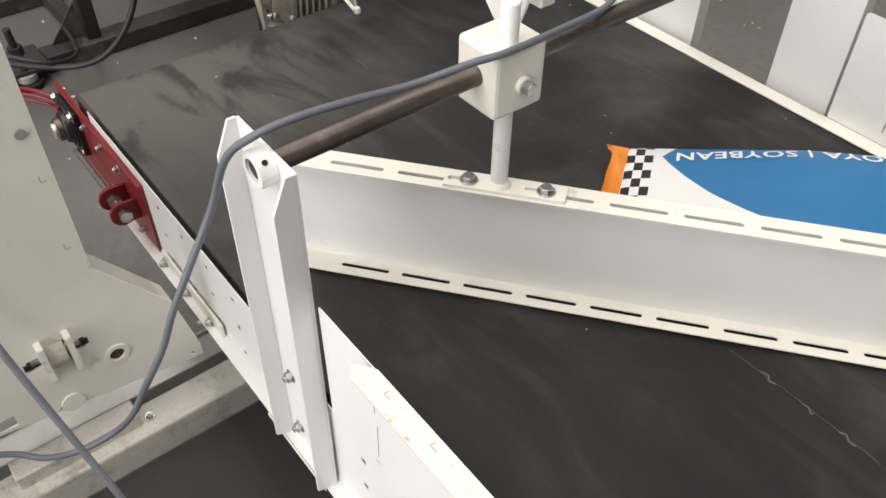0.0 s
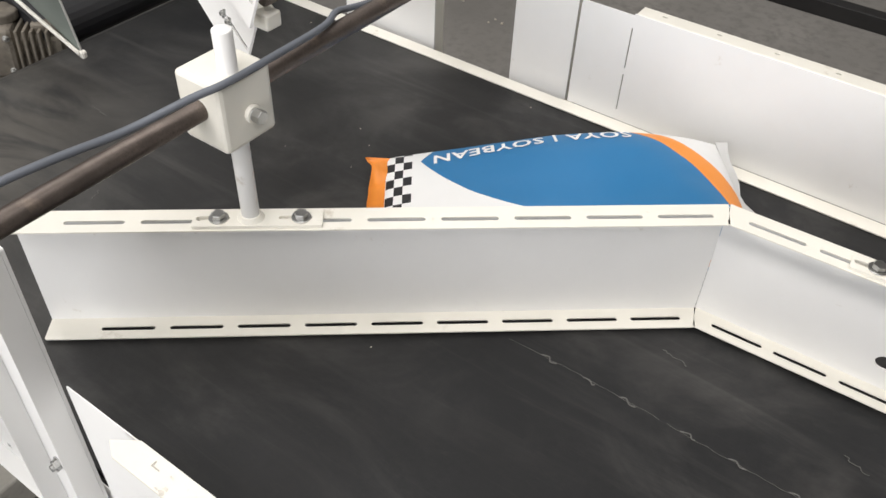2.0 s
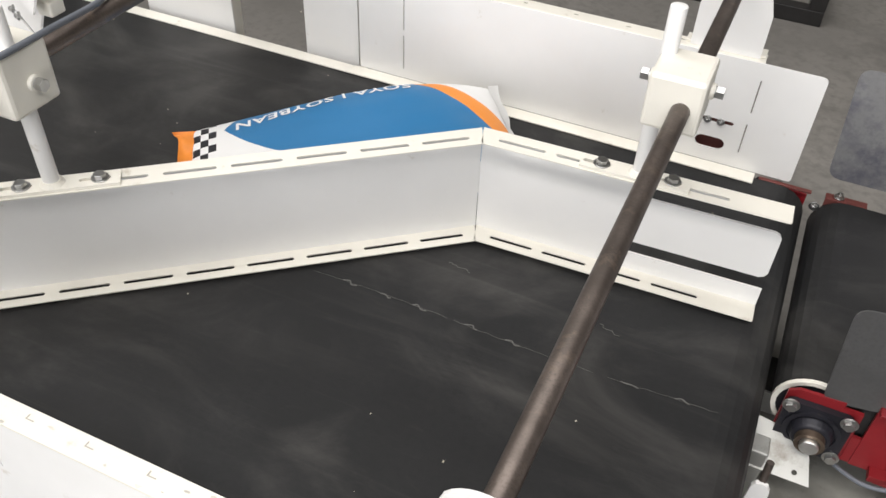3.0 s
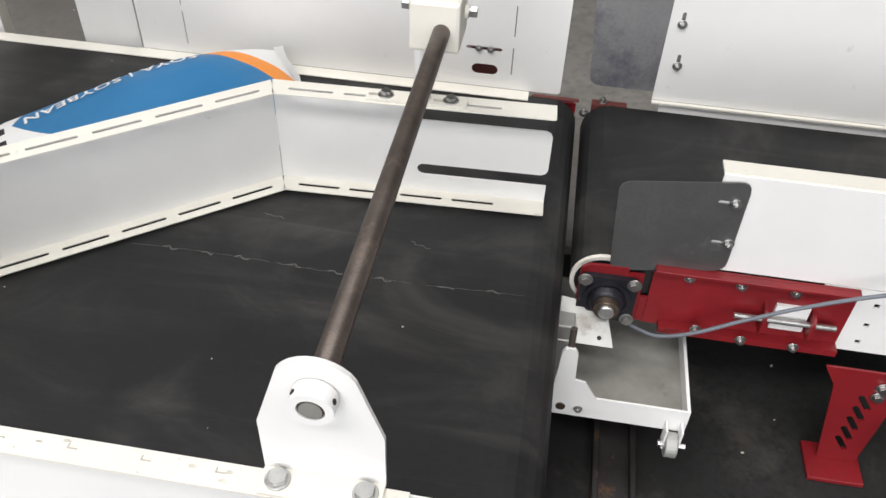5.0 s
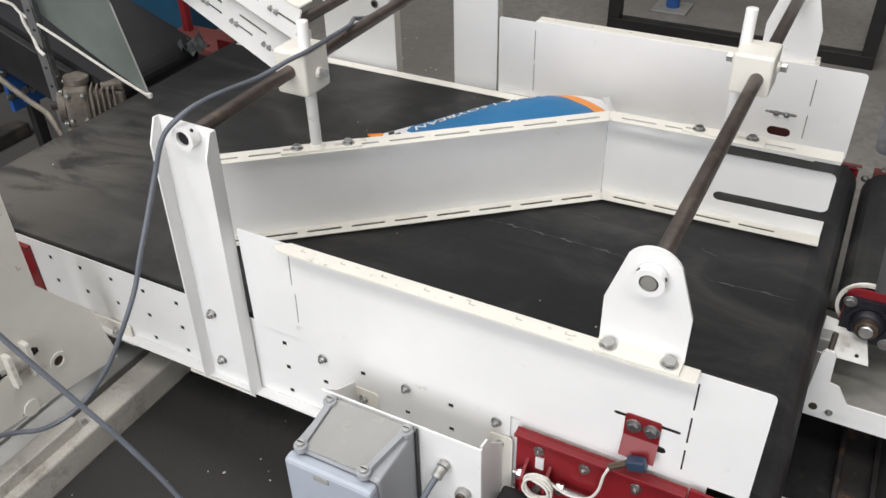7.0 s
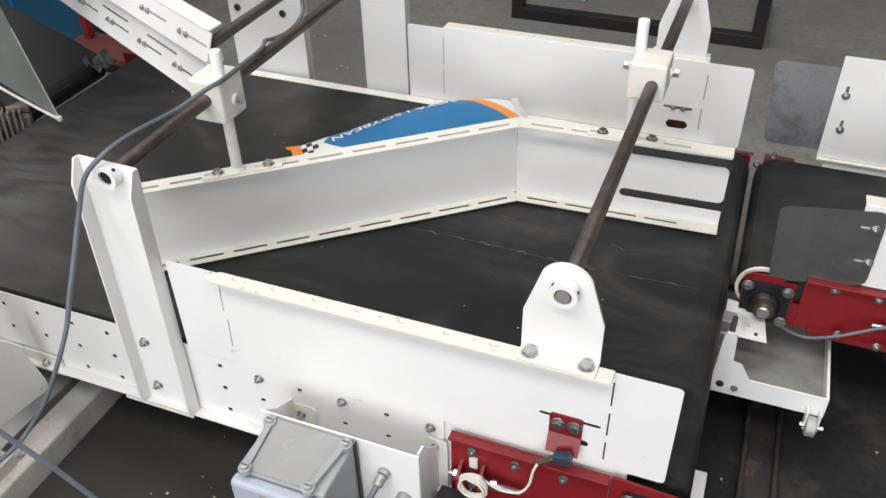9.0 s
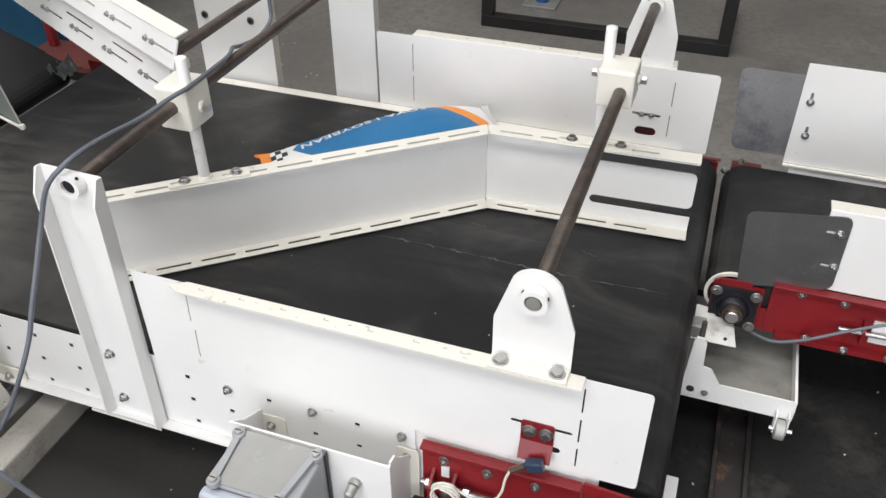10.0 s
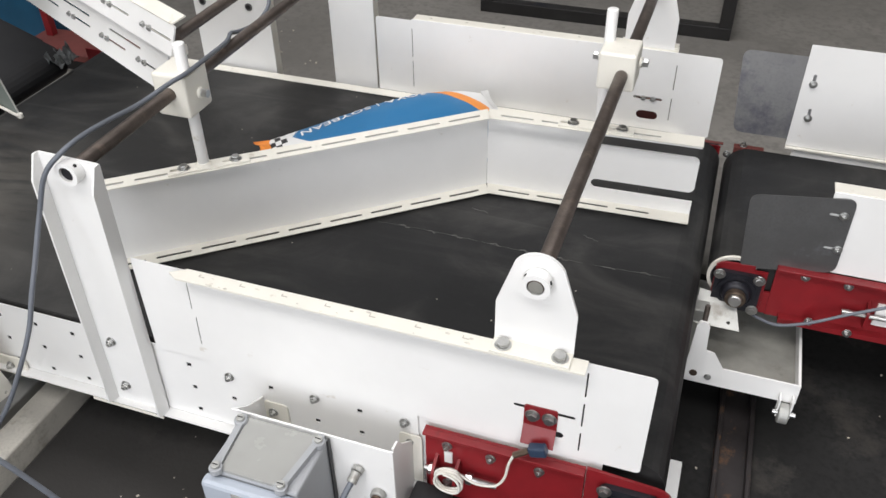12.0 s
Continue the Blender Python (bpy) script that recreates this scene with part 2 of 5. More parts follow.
def join(a, b):
    me = bpy.data.meshes.new("tmp")
    b.to_mesh(me)
    b.free()
    a.from_mesh(me)
    bpy.data.meshes.remove(me)
    return a


def box(x0, x1, y0, y1, z0, z1, bevel=0.0, m=None):
    bm = bmesh.new()
    bmesh.ops.create_cube(bm, size=1)
    for v in bm.verts:
        v.co = ((x0 + x1) / 2 + v.co.x * (x1 - x0), (y0 + y1) / 2 + v.co.y * (y1 - y0), (z0 + z1) / 2 + v.co.z * (z1 - z0))
    if bevel:
        bmesh.ops.bevel(bm, geom=bm.edges[:], offset=bevel, segments=2, affect="EDGES", profile=0.5)
    if m:
        bm.transform(m)
    return bm


def tube(a, b, r, seg=20, bevel=0.0, r2=None):
    """A round bar from a to b."""
    a, b = Vector(a), Vector(b)
    bm = bmesh.new()
    bmesh.ops.create_cone(bm, cap_ends=True, segments=seg, radius1=r, radius2=r2 if r2 is not None else r, depth=(b - a).length)
    if bevel:
        rims = [e for e in bm.edges if abs(e.verts[0].co.z - e.verts[1].co.z) < 1e-6]
        bmesh.ops.bevel(bm, geom=rims, offset=bevel, segments=2, affect="EDGES", profile=0.5)
    bm.transform(Matrix.Translation((a + b) / 2) @ (b - a).to_track_quat("Z", "Y").to_matrix().to_4x4())
    return bm


def ring(at, axis, r_out, r_in, depth, seg=28):
    """A hollow collar, starting at the point at and running along axis."""
    bm = bmesh.new()
    loops = []
    for r, z in ((r_in, 0), (r_out, 0), (r_out, depth), (r_in, depth)):
        loops.append([bm.verts.new((r * math.cos(2 * math.pi * i / seg), r * math.sin(2 * math.pi * i / seg), z)) for i in range(seg)])
    for k in range(4):
        p, q = loops[k], loops[(k + 1) % 4]
        for i in range(seg):
            bm.faces.new((p[i], p[(i + 1) % seg], q[(i + 1) % seg], q[i]))
    bm.transform(Matrix.Translation(at) @ Vector(axis).to_track_quat("Z", "Y").to_matrix().to_4x4())
    return bm


def slot(cx, cy, length, width, n=6, turn=0.0):
    """Outline of a round-ended slot."""
    pts = []
    h = length / 2 - width / 2
    for s, a0 in ((1, -90), (-1, 90)):
        for i in range(n + 1):
            a = radians(a0 + 180 * i / n)
            pts.append((s * h + width / 2 * math.cos(a), width / 2 * math.sin(a)))
    c, d = math.cos(radians(turn)), math.sin(radians(turn))
    return [(cx + x * c - y * d, cy + x * d + y * c) for x, y in pts]


def rect(cx, cy, w, h):
    return [(cx - w / 2, cy - h / 2), (cx + w / 2, cy - h / 2), (cx + w / 2, cy + h / 2), (cx - w / 2, cy + h / 2)]


def rounded(pts, r, n=4):
    """Outline with corners rounded by r (one number, or one for each corner)."""
    out = []
    for i, p in enumerate(pts):
        rr = r[i] if isinstance(r, (list, tuple)) else r
        p, a, b = Vector(p), Vector(pts[i - 1]), Vector(pts[(i + 1) % len(pts)])
        if rr <= 0:
            out.append(tuple(p))
            continue
        u, v = (a - p).normalized(), (b - p).normalized()
        for k in range(n + 1):
            t = k / n
            out.append(tuple((p + u * rr) * (1 - t) ** 2 + p * 2 * t * (1 - t) + (p + v * rr) * t * t))
    return out


def plate(outline, holes, thick, m):
    """A sheet cut to an outline with holes, lying in local xy and thick along local +z."""
    bm = bmesh.new()
    edges = []
    for loop in [outline] + list(holes):
        vs = [bm.verts.new((x, y, 0)) for x, y in loop]
        edges += [bm.edges.new((vs[i], vs[(i + 1) % len(vs)])) for i in range(len(vs))]
    fill = bmesh.ops.triangle_fill(bm, use_beauty=True, use_dissolve=False, edges=edges)
    faces = [g for g in fill["geom"] if isinstance(g, bmesh.types.BMFace)]
    up = bmesh.ops.extrude_face_region(bm, geom=faces, use_keep_orig=True)
    for g in up["geom"]:
        if isinstance(g, bmesh.types.BMVert):
            g.co.z = thick
    bm.transform(m)
    return bm


FRONT = pose(0, 0, 0, 90)      # local x, y, z to world x, z, -y


def front(y):
    return pose(0, y, 0, 90)


def curve_tube(name, pts, r, mat, parent=None, label=""):
    """A round cable through the given points."""
    p = [Vector(pts[0])] + [Vector(q) for q in pts] + [Vector(pts[-1])]
    path = []
    for i in range(1, len(p) - 2):
        a, b, c, d = p[i - 1:i + 3]
        for k in range(6):
            t = k / 6
            path.append(0.5 * (2 * b + (c - a) * t + (2 * a - 5 * b + 4 * c - d) * t * t + (3 * b - a - 3 * c + d) * t ** 3))
    path.append(p[-1])
    bm = bmesh.new()
    rings, side = [], Vector((0.3, 0.5, 0.8))
    for i, q in enumerate(path):
        way = (path[min(i + 1, len(path) - 1)] - path[max(i - 1, 0)]).normalized()
        side = (side - way * side.dot(way)).normalized()
        up = way.cross(side)
        rings.append([bm.verts.new(q + (side * math.cos(math.pi * k / 5) + up * math.sin(math.pi * k / 5)) * r) for k in range(10)])
    for a, b in zip(rings, rings[1:]):
        for k in range(10):
            bm.faces.new((a[k], a[(k + 1) % 10], b[(k + 1) % 10], b[k]))
    bm.faces.new(rings[0])
    bm.faces.new(rings[-1][::-1])
    return part(name, bm, mat, parent, label, None, True)


def bolt_mesh(name, r, head, washer=1.45, tail=0.0, mat=STEEL):
    bm = tube((0, 0, 0), (0, 0, 0.0022), r * washer, 18, 0.0006)
    join(bm, tube((0, 0, 0.0022), (0, 0, 0.0022 + head), r, 6, r * 0.08))
    if tail:
        join(bm, tube((0, 0, head), (0, 0, head + tail), r * 0.58, 12, 0.0008))
    me = bpy.data.meshes.new(name)
    bmesh.ops.recalc_face_normals(bm, faces=bm.faces)
    bm.to_mesh(me)
    bm.free()
    me.materials.append(mat)
    return me


BOLT_L = bolt_mesh("bolt", 0.0095, 0.007)
BOLT_M = bolt_mesh("bolt", 0.0075, 0.006, 1.4, 0.006)
BOLT_S = bolt_mesh("bolt", 0.0055, 0.005, 1.5, 0.004)


def bolt(parent, at, way, mesh=BOLT_M, spin=0.0):
    m = Matrix.Translation(at) @ Vector(way).to_track_quat("Z", "Y").to_matrix().to_4x4() @ pose(0, 0, 0, 0, 0, spin)
    return part("bolt", mesh, None, parent, "", m)


NEAR = (0, -1, 0)
UP = (0, 0, 1)

# ---- hall ----
tagged(part("floor", box(-9, 10, -7.1, 10, FLOOR - 0.2, FLOOR), CONCRETE), "worn grey concrete workshop floor with dust and stains", "floor", kind="structure")
tagged(part("wall_far", box(-9.2, 10.2, 10, 10.2, FLOOR, 6.2), WALL), "plain plastered workshop wall", "wall", kind="structure")
tagged(part("wall_west", box(-9.2, -9, -7.1, 10, FLOOR, 6.2), WALL), "plain plastered workshop wall", "wall", kind="structure")
tagged(part("wall_east", box(10, 10.2, -7.1, 10, FLOOR, 6.2), WALL), "plain plastered workshop wall", "wall", kind="structure")
tagged(part("wall_near", plate([(-9.2, FLOOR), (-2.6, FLOOR), (-2.6, 4.6), (3.8, 4.6), (3.8, FLOOR), (10.2, FLOOR), (10.2, 6.2), (-9.2, 6.2)], [], 0.2, front(-7.1)), WALL), "plastered workshop wall with a wide open gateway", "wall", kind="structure")
tagged(part("ceiling", plate([(-9.2, -7.3), (10.2, -7.3), (10.2, 10.2), (-9.2, 10.2)], [rect(-1.5, 1.0, 9, 1.7), rect(0.5, -3.0, 9, 1.7)], 0.15, pose(0, 0, 6.2)), WALL), "plain workshop ceiling with two roof lights", "ceiling", kind="structure")
tagged(part("ground", box(-60, 60, -80, -7.3, FLOOR - 0.3, FLOOR - 0.02), CONCRETE), "paved yard outside the gateway", "ground", kind="structure")

# thin dark floor sheet; shade beneath the conveyors is put into its colour
tagged(part("dark_floor_sheet", box(-0.40, 3.4, -2.6, 1.15, FLOOR, FLOOR + 0.004), FLOOR_BLACK), "dark grey dusty floor area beneath the conveyors", "floor", kind="structure")

# ---- main belt conveyor ----
X0, X1, YN, YF = -1.06, 1.045, 0.012, 1.185
conveyor = thing("belt_conveyor", "wide white belt conveyor with a dusty black rubber belt", "conveyor", (0, 0.6, FLOOR))


def belt_mesh(x0, x1, y0, y1, z, r):
    """A closed belt loop round two end drums."""
    prof = []
    for i in range(13):
        a = radians(90 - 180 * i / 12)
        prof.append((x1 - r + r * math.cos(a), z - r + r * math.sin(a)))
    for i in range(13):
        a = radians(270 - 180 * i / 12)
        prof.append((x0 + r + r * math.cos(a), z - r + r * math.sin(a)))
    bm = bmesh.new()
    rows = [[bm.verts.new((x, y, zz)) for x, zz in prof] for y in (y0, y1)]
    n = len(prof)
    for i in range(n):
        bm.faces.new((rows[0][i], rows[0][(i + 1) % n], rows[1][(i + 1) % n], rows[1][i]))
    bm.faces.new(rows[0])
    bm.faces.new(rows[1][::-1])
    return bm


part("belt", belt_mesh(X0, X1, YN, YF, 0.0, 0.062), BELT, conveyor, "dusty black rubber belt with pale smears")

sq_holes = [(-0.622 + 0.0985 * i, z) for i in range(5) for z in (-0.045, -0.115, -0.184)] + [(0.067, -0.044), (0.067, -0.111), (0.066, -0.180), (0.165, -0.109), (0.261, -0.044), (0.359, -0.107), (0.456, -0.043), (0.456, -0.107)]
side = part("side_beam", plate([(-0.95, -0.205), (0.93, -0.205), (0.93, -0.012), (-0.004, -0.012), (-0.004, -0.006), (-0.95, -0.006)], [rect(x, z, 0.0108 if x < 0.13 else 0.017, 0.0108 if x < 0.13 else 0.017) for x, z in sq_holes], 0.0015, front(0.0035)), WHITE, conveyor)
part("bottom_lip", box(-0.95, 0.6, -0.022, 0.002, -0.209, -0.2055), WHITE, conveyor)
# Added black sheet: puts the shade seen through the square holes into colour.
part("hole_shade_sheet", box(-0.93, 0.92, 0.0042, 0.0108, -0.203, -0.016), DARK, conveyor)
part("side_beam", box(-0.95, 0.95, YF + 0.012, YF + 0.018, -0.205, -0.012), WHITE, conveyor)
part("edge_rail", box(-0.99, -0.0095, 1.160, 1.1935, 0.001, 0.0045, 0.001), CREAM, conveyor)
part("edge_rail", box(-0.0095, 0.93, 1.160, 1.1964, 0.001, 0.0045, 0.001), CREAM, conveyor)
part("red_lip", box(0.94, 1.045, 1.187, 1.1965, -0.004, 0.0005, 0.0008), DARK_RED, conveyor, "thin red edge of the far tensioner")
part("drum", tube((X0 + 0.062, YN + 0.005, -0.062), (X0 + 0.062, YF - 0.005, -0.062), 0.058, 32), STEEL, conveyor)
part("drum", tube((X1 - 0.062, YN + 0.005, -0.062), (X1 - 0.062, YF - 0.005, -0.062), 0.058, 32), STEEL, conveyor)
for x, y in ((0.98, 0.22), (0.98, 1.0), (-0.75, 0.9)):
    part("leg", box(x - 0.03, x + 0.03, y - 0.03, y + 0.03, FLOOR, -0.13, 0.004), WHITE, conveyor)

# near guard: flat sheet with a lip folded outwards and slit marks
guard = part("guard_panel", plate(rounded([(0.0, -0.012), (0.122, -0.012), (0.122, -0.2), (0.578, -0.2), (0.578, -0.012), (0.995, -0.012), (0.995, 0.226), (0.0, 0.226)], [0, 0, 0, 0, 0, 0.01, 0.01, 0.004]),
             [rect(x, z, 0.0108, 0.0108) for x, z in sq_holes if x > 0.13] + [slot(0.116, 0.165, 0.075, 0.0022, 2, 88), slot(0.118, 0.07, 0.075, 0.0022, 2, 88), slot(0.884, 0.175, 0.06, 0.003, 2, 90), slot(0.884, 0.10, 0.06, 0.003, 2, 90), slot(0.884, 0.03, 0.05, 0.003, 2, 90),
              slot(0.817, 0.087, 0.112, 0.008, 3), slot(0.84, 0.035, 0.03, 0.016, 6)], 0.0015, front(-0.0005)), WHITE, conveyor)
part("guard_lip", plate([(0.100, -0.020), (0.120, -0.032), (0.882, -0.033), (0.882, -0.0005), (0.128, -0.0005)], [], 0.004, pose(0, 0, 0.2262)), CREAM, conveyor)
for i in range(8):
    x = 0.16 + 0.085 * i
    part("tab_mark", plate([(0, 0), (0.012, 0), (0.012, 0.0015), (0.0015, 0.0015), (0.0015, 0.007), (0, 0.007)], [], 0.0006, pose(x, -0.015, 0.2303)), MARK, guard)

chip_rnd = random.Random(11)
for i in range(22):
    x, y, r = chip_rnd.uniform(0.14, 0.86), chip_rnd.choice((-0.0295, -0.024, -0.006, -0.012)), chip_rnd.uniform(0.0012, 0.0040)
    if 0.70 < x < 0.88:
        continue
    out = [(r * chip_rnd.uniform(0.5, 2.2) * math.cos(k * math.pi / 4), r * chip_rnd.uniform(0.4, 1.0) * math.sin(k * math.pi / 4)) for k in range(8)]
    part("paint_chip", plate(out, [], 0.0004, pose(x, y, 0.2303)), CHIP, guard, "chipped paint showing grey metal" if i == 0 else "")

# far guard
far_guard = part("guard_panel", plate(rounded([(0.004, 0.005), (1.0, 0.005), (1.0, 0.244), (0.118, 0.244), (0.118, 0.240), (0.004, 0.240)], [0, 0.008, 0.012, 0, 0, 0.008]),
                 [slot(0.118, 0.17, 0.09, 0.0025, 2, 90), slot(0.118, 0.07, 0.085, 0.0025, 2, 90), slot(0.885, 0.172, 0.075, 0.0028, 2, 90), slot(0.885, 0.075, 0.07, 0.0028, 2, 90), slot(0.820, 0.101, 0.082, 0.009, 3), slot(0.824, 0.049, 0.06, 0.026, 6)], 0.003, front(1.2)), WHITE, conveyor)
part("guard_lip", plate([(0.121, 0), (0.882, 0), (0.882, 0.035), (0.121, 0.035)], [slot(0.17 + 0.11 * i, 0.02, 0.012, 0.006, 3) for i in range(6)], 0.003, pose(0, 1.2, 0.242)), CREAM, conveyor)
part("sensor_backing", box(0.785, 0.862, 1.222, 1.24, 0.02, 0.08), DARK_RED, conveyor)
for x in (0.808, 0.835):
    bolt(conveyor, (x, 1.196, 0.101), NEAR, BOLT_S)
for x, z in ((0.167, -0.041), (0.360, -0.038), (0.551, -0.038)):
    bolt(conveyor, (x, -0.004, z), NEAR, BOLT_M)


def bearing_unit(parent, x, y, z, s=0.052, ring_r=0.03):
    """A four-bolt flange bearing facing the near side."""
    fl = part("bearing_flange", plate(rounded([(x - s, z - s), (x + s, z - s), (x + s, z + s), (x - s, z + s)], 0.016), [], 0.012, front(y)), BEARING, parent, "black cast flange bearing")
    dome = tube((x, y - 0.012, z), (x, y - 0.03, z), ring_r + 0.006, 28, 0.004, ring_r)
    part("bearing_hub", dome, BEARING, fl)
    part("seal_ring", ring((x, y - 0.012, z), NEAR, ring_r * 1.5, ring_r * 1.26, 0.004), BEARING, fl)
    part("inner_ring", ring((x, y - 0.03, z), NEAR, ring_r * 0.78, ring_r * 0.55, 0.012), BRONZE, fl)
    part("shaft_end", tube((x, y - 0.02, z), (x, y - 0.050, z), ring_r * 0.5, 24, 0.002), POLISHED, fl, "bright turned shaft end")
    for sx in (-1, 1):
        for sz in (-1, 1):
            bolt(fl, (x + sx * s * 0.84, y - 0.012, z + sz * s * 0.84), NEAR, BOLT_L)
    return fl


def tensioner(parent, xa, xb, y, z0, z1, lip=0.022):
    """Red channel that carries the drum bearing, with lip and bolts."""
    t = part("tensioner", plate([(xa, z0), (xb, z0), (xb, z1), (xa, z1)], [], 0.006, front(y)), RED, parent, "red painted drum tensioner")
    part("lip", box(min(xa, xb), max(xa, xb), y - lip, y - 0.0062, z1 - 0.006, z1, 0.001), RED, t)
    return t


# near end tensioner at the outfeed
tn = tensioner(conveyor, 0.597, 0.903, -0.0085, -0.21, -0.022)
for x, z in ((0.641, -0.059), (0.727, -0.062), (0.82, -0.062), (0.641, -0.17)):
    bolt(tn, (x, -0.0147, z), NEAR, BOLT_M)
part("slider", box(0.636, 0.652, -0.018, -0.0148, -0.105, -0.075), WHITE, tn)
for x in (0.624, 0.668):
    part("lug", plate(rounded([(0, 0), (0.034, 0), (0.034, 0.045), (0, 0.06)], [0, 0.01, 0.012, 0]), [], 0.006, pose(x, -0.0148, -0.15, 90, 0, -90)), RED, tn)
part("threaded_rod", tube((0.6, -0.032, -0.118), (0.745, -0.032, -0.118), 0.006, 12), STEEL, tn)
for x in (0.61, 0.648, 0.685):
    part("nut", tube((x, -0.032, -0.118), (x + 0.012, -0.032, -0.118), 0.0115, 6), STEEL, tn)
part("end_plate", plate(rounded([(0.905, -0.19), (1.06, -0.19), (1.06, -0.03), (0.905, -0.018)], [0, 0.02, 0.03, 0]), [], 0.006, front(-0.0095)), RED, tn)
bearing_unit(conveyor, 0.985, -0.0158, -0.095)

# near end tensioner at the infeed
tl = tensioner(conveyor, -1.135, -0.685, 0.002, -0.205, -0.03, 0.011)
for x, z in ((-0.99, -0.065), (-0.90, -0.065), (-0.81, -0.065), (-0.90, -0.175), (-0.75, -0.185)):
    bolt(tl, (x, -0.004, z), NEAR, BOLT_M)
part("threaded_rod", tube((-1.0, -0.035, -0.12), (-0.74, -0.035, -0.12), 0.0075, 12), STEEL, tl)
for x in (-0.80, -0.742):
    part("lug", tube((x - 0.004, -0.036, -0.12), (x + 0.004, -0.036, -0.12), 0.027, 24), RED, tl)
    part("lug_foot", box(x - 0.0032, x + 0.0032, -0.034, -0.0042, -0.145, -0.095), RED, tl)
    part("nut", tube((x + 0.004, -0.036, -0.12), (x + 0.018, -0.036, -0.12), 0.0135, 6), STEEL, tl)
bearing_unit(conveyor, -1.078, -0.0045, -0.105, 0.058, 0.034)

# far side tensioners
for xa, xb, xs in ((0.75, 1.04, 0.985), (-1.12, -0.75, -1.0)):
    tf = part("tensioner", box(xa, xb, YF + 0.02, YF + 0.026, -0.2, -0.02), RED, conveyor)
    part("bearing_flange", box(xs - 0.05, xs + 0.05, YF + 0.026, YF + 0.04, -0.115, -0.015, 0.008), BEARING, tf)
    part("shaft_end", tube((xs, YF, -0.064), (xs, YF + 0.09, -0.064), 0.016), STEEL, tf)
    bolt(tf, (xs + 0.075, YF + 0.012, -0.035), NEAR, BOLT_M)


# ---- shaft brackets, post, rods ----
def shaft_bracket(x, y, z, top, toward, group):
    """An upright plate with a rounded head on a bolted foot, and a collar for the rod."""
    b = thing("shaft_bracket", "white painted plate bracket with a rounded head, bolted to the guard", "bracket", (x, y, z), group)
    w = 0.067
    head = [(0.0455 * math.sin(radians(a)), top - 0.0455 + 0.0455 * math.cos(radians(a))) for a in range(62, -63, -12)]
    outline = [(w, z), (w, z + 0.085)] + head + [(-w, z + 0.085), (-w, z)]
    part("upright", plate([(x + px, pz) for px, pz in outline], [], 0.005, front(y + 0.0025)), WHITE, b)
    if toward < 0:
        part("foot", box(x - w, x + w, y - 0.036, y - 0.0025, z, z + 0.005, 0.001), CREAM, b)
        for dx in (-0.048, 0.048):
            bolt(b, (x + dx, y - 0.018, z + 0.005), UP, bolt_mesh("bolt", 0.0115, 0.006, 1.25))
    else:
        part("foot", box(x - w - 0.01, x + w + 0.01, y + 0.0025, y + 0.034, z, z + 0.005, 0.001), CREAM, b)
    return b


b1 = shaft_bracket(0.7885, 0.004, 0.2304, 0.4245, -1, "rod brackets")
part("collar", ring((0.789, -0.0003, 0.3765), NEAR, 0.0235, 0.0145, 0.020), WHITE, b1)
for a in (143, 22):
    c, d = math.cos(radians(a)), math.sin(radians(a))
    part("grub_screw", tube((0.789 + 0.021 * c, -0.012, 0.3765 + 0.021 * d), (0.789 + 0.0242 * c, -0.012, 0.3765 + 0.0242 * d), 0.0033, 8), DARK, b1)
b2 = shaft_bracket(0.803, 1.212, 0.2455, 0.447, 1, "rod brackets")
part("collar", ring((0.8016, 1.2065, 0.4118), NEAR, 0.0235, 0.0145, 0.020), WHITE, b2)
part("grub_screw", tube((0.786, 1.193, 0.4275), (0.7835, 1.193, 0.430), 0.0033, 8), DARK, b2)


def cross_rod(x, z, y0, y1, label, end=ROD, far=None):
    r = thing("cross_rod", label, "rod", (x, y0, z), "cross rods")
    fx, fz = far or (x, z)
    part("bar", tube((x, y0, z), (fx, y1, fz), 0.0140, 24, 0.0015), ROD, r, "", None, True)
    part("sawn_end", tube((x, y0 - 0.001, z), (x, y0 + 0.0005, z), 0.0118, 20), end, r)
    return r


cross_rod(-0.059, 0.417, -0.0255, 1.24, "rust-brown round steel rod spanning the belt, held by the post", BEARING)
cross_rod(0.789, 0.3765, -0.0195, 1.24, "rust-brown round steel rod spanning the belt between two brackets", TRAY, (0.802, 0.413))
cross_rod(-0.238, 0.400, 0.575, 1.24, "rust-brown steel rod carrying the slotted guide rails")

post = thing("rod_post", "tall white painted channel post bolted to the conveyor side", "post", (-0.08, -0.02, -0.205))
PX0, PX1 = -0.142, -0.009
LEAN_M = Matrix.Translation((-0.083, 0, 0.12)) @ pose(0, 0, 0, 0, 1.3, 0) @ Matrix.Translation((0.083, 0, -0.12))
part("web", plate(rounded([(PX0, -0.215), (PX1, -0.215), (PX1, 0.438), (PX0, 0.438)], [0, 0, 0.004, 0.004]), [], 0.004, LEAN_M @ front(-0.0035)), WHITE, post)
for x in (PX0, PX1 - 0.004):
    part("flange", plate([(0.0, -0.21), (0.030, -0.195), (0.030, 0.392), (0.010, 0.438), (0.0, 0.438)], [], 0.004, LEAN_M @ pose(x + 0.004, -0.0078, 0, 90, 0, -90)), WHITE, post)
part("collar", ring((-0.059, -0.0078, 0.417), NEAR, 0.0235, 0.0145, 0.022), WHITE, post)
part("grub_screw", tube((-0.0440, -0.02, 0.4320), (-0.0418, -0.02, 0.4342), 0.0036, 8), DARK, post)
for z in (-0.023, -0.155):
    bolt(post, (-0.112, -0.0076, z), NEAR, bolt_mesh("bolt", 0.009, 0.007, 1.3, 0.007))
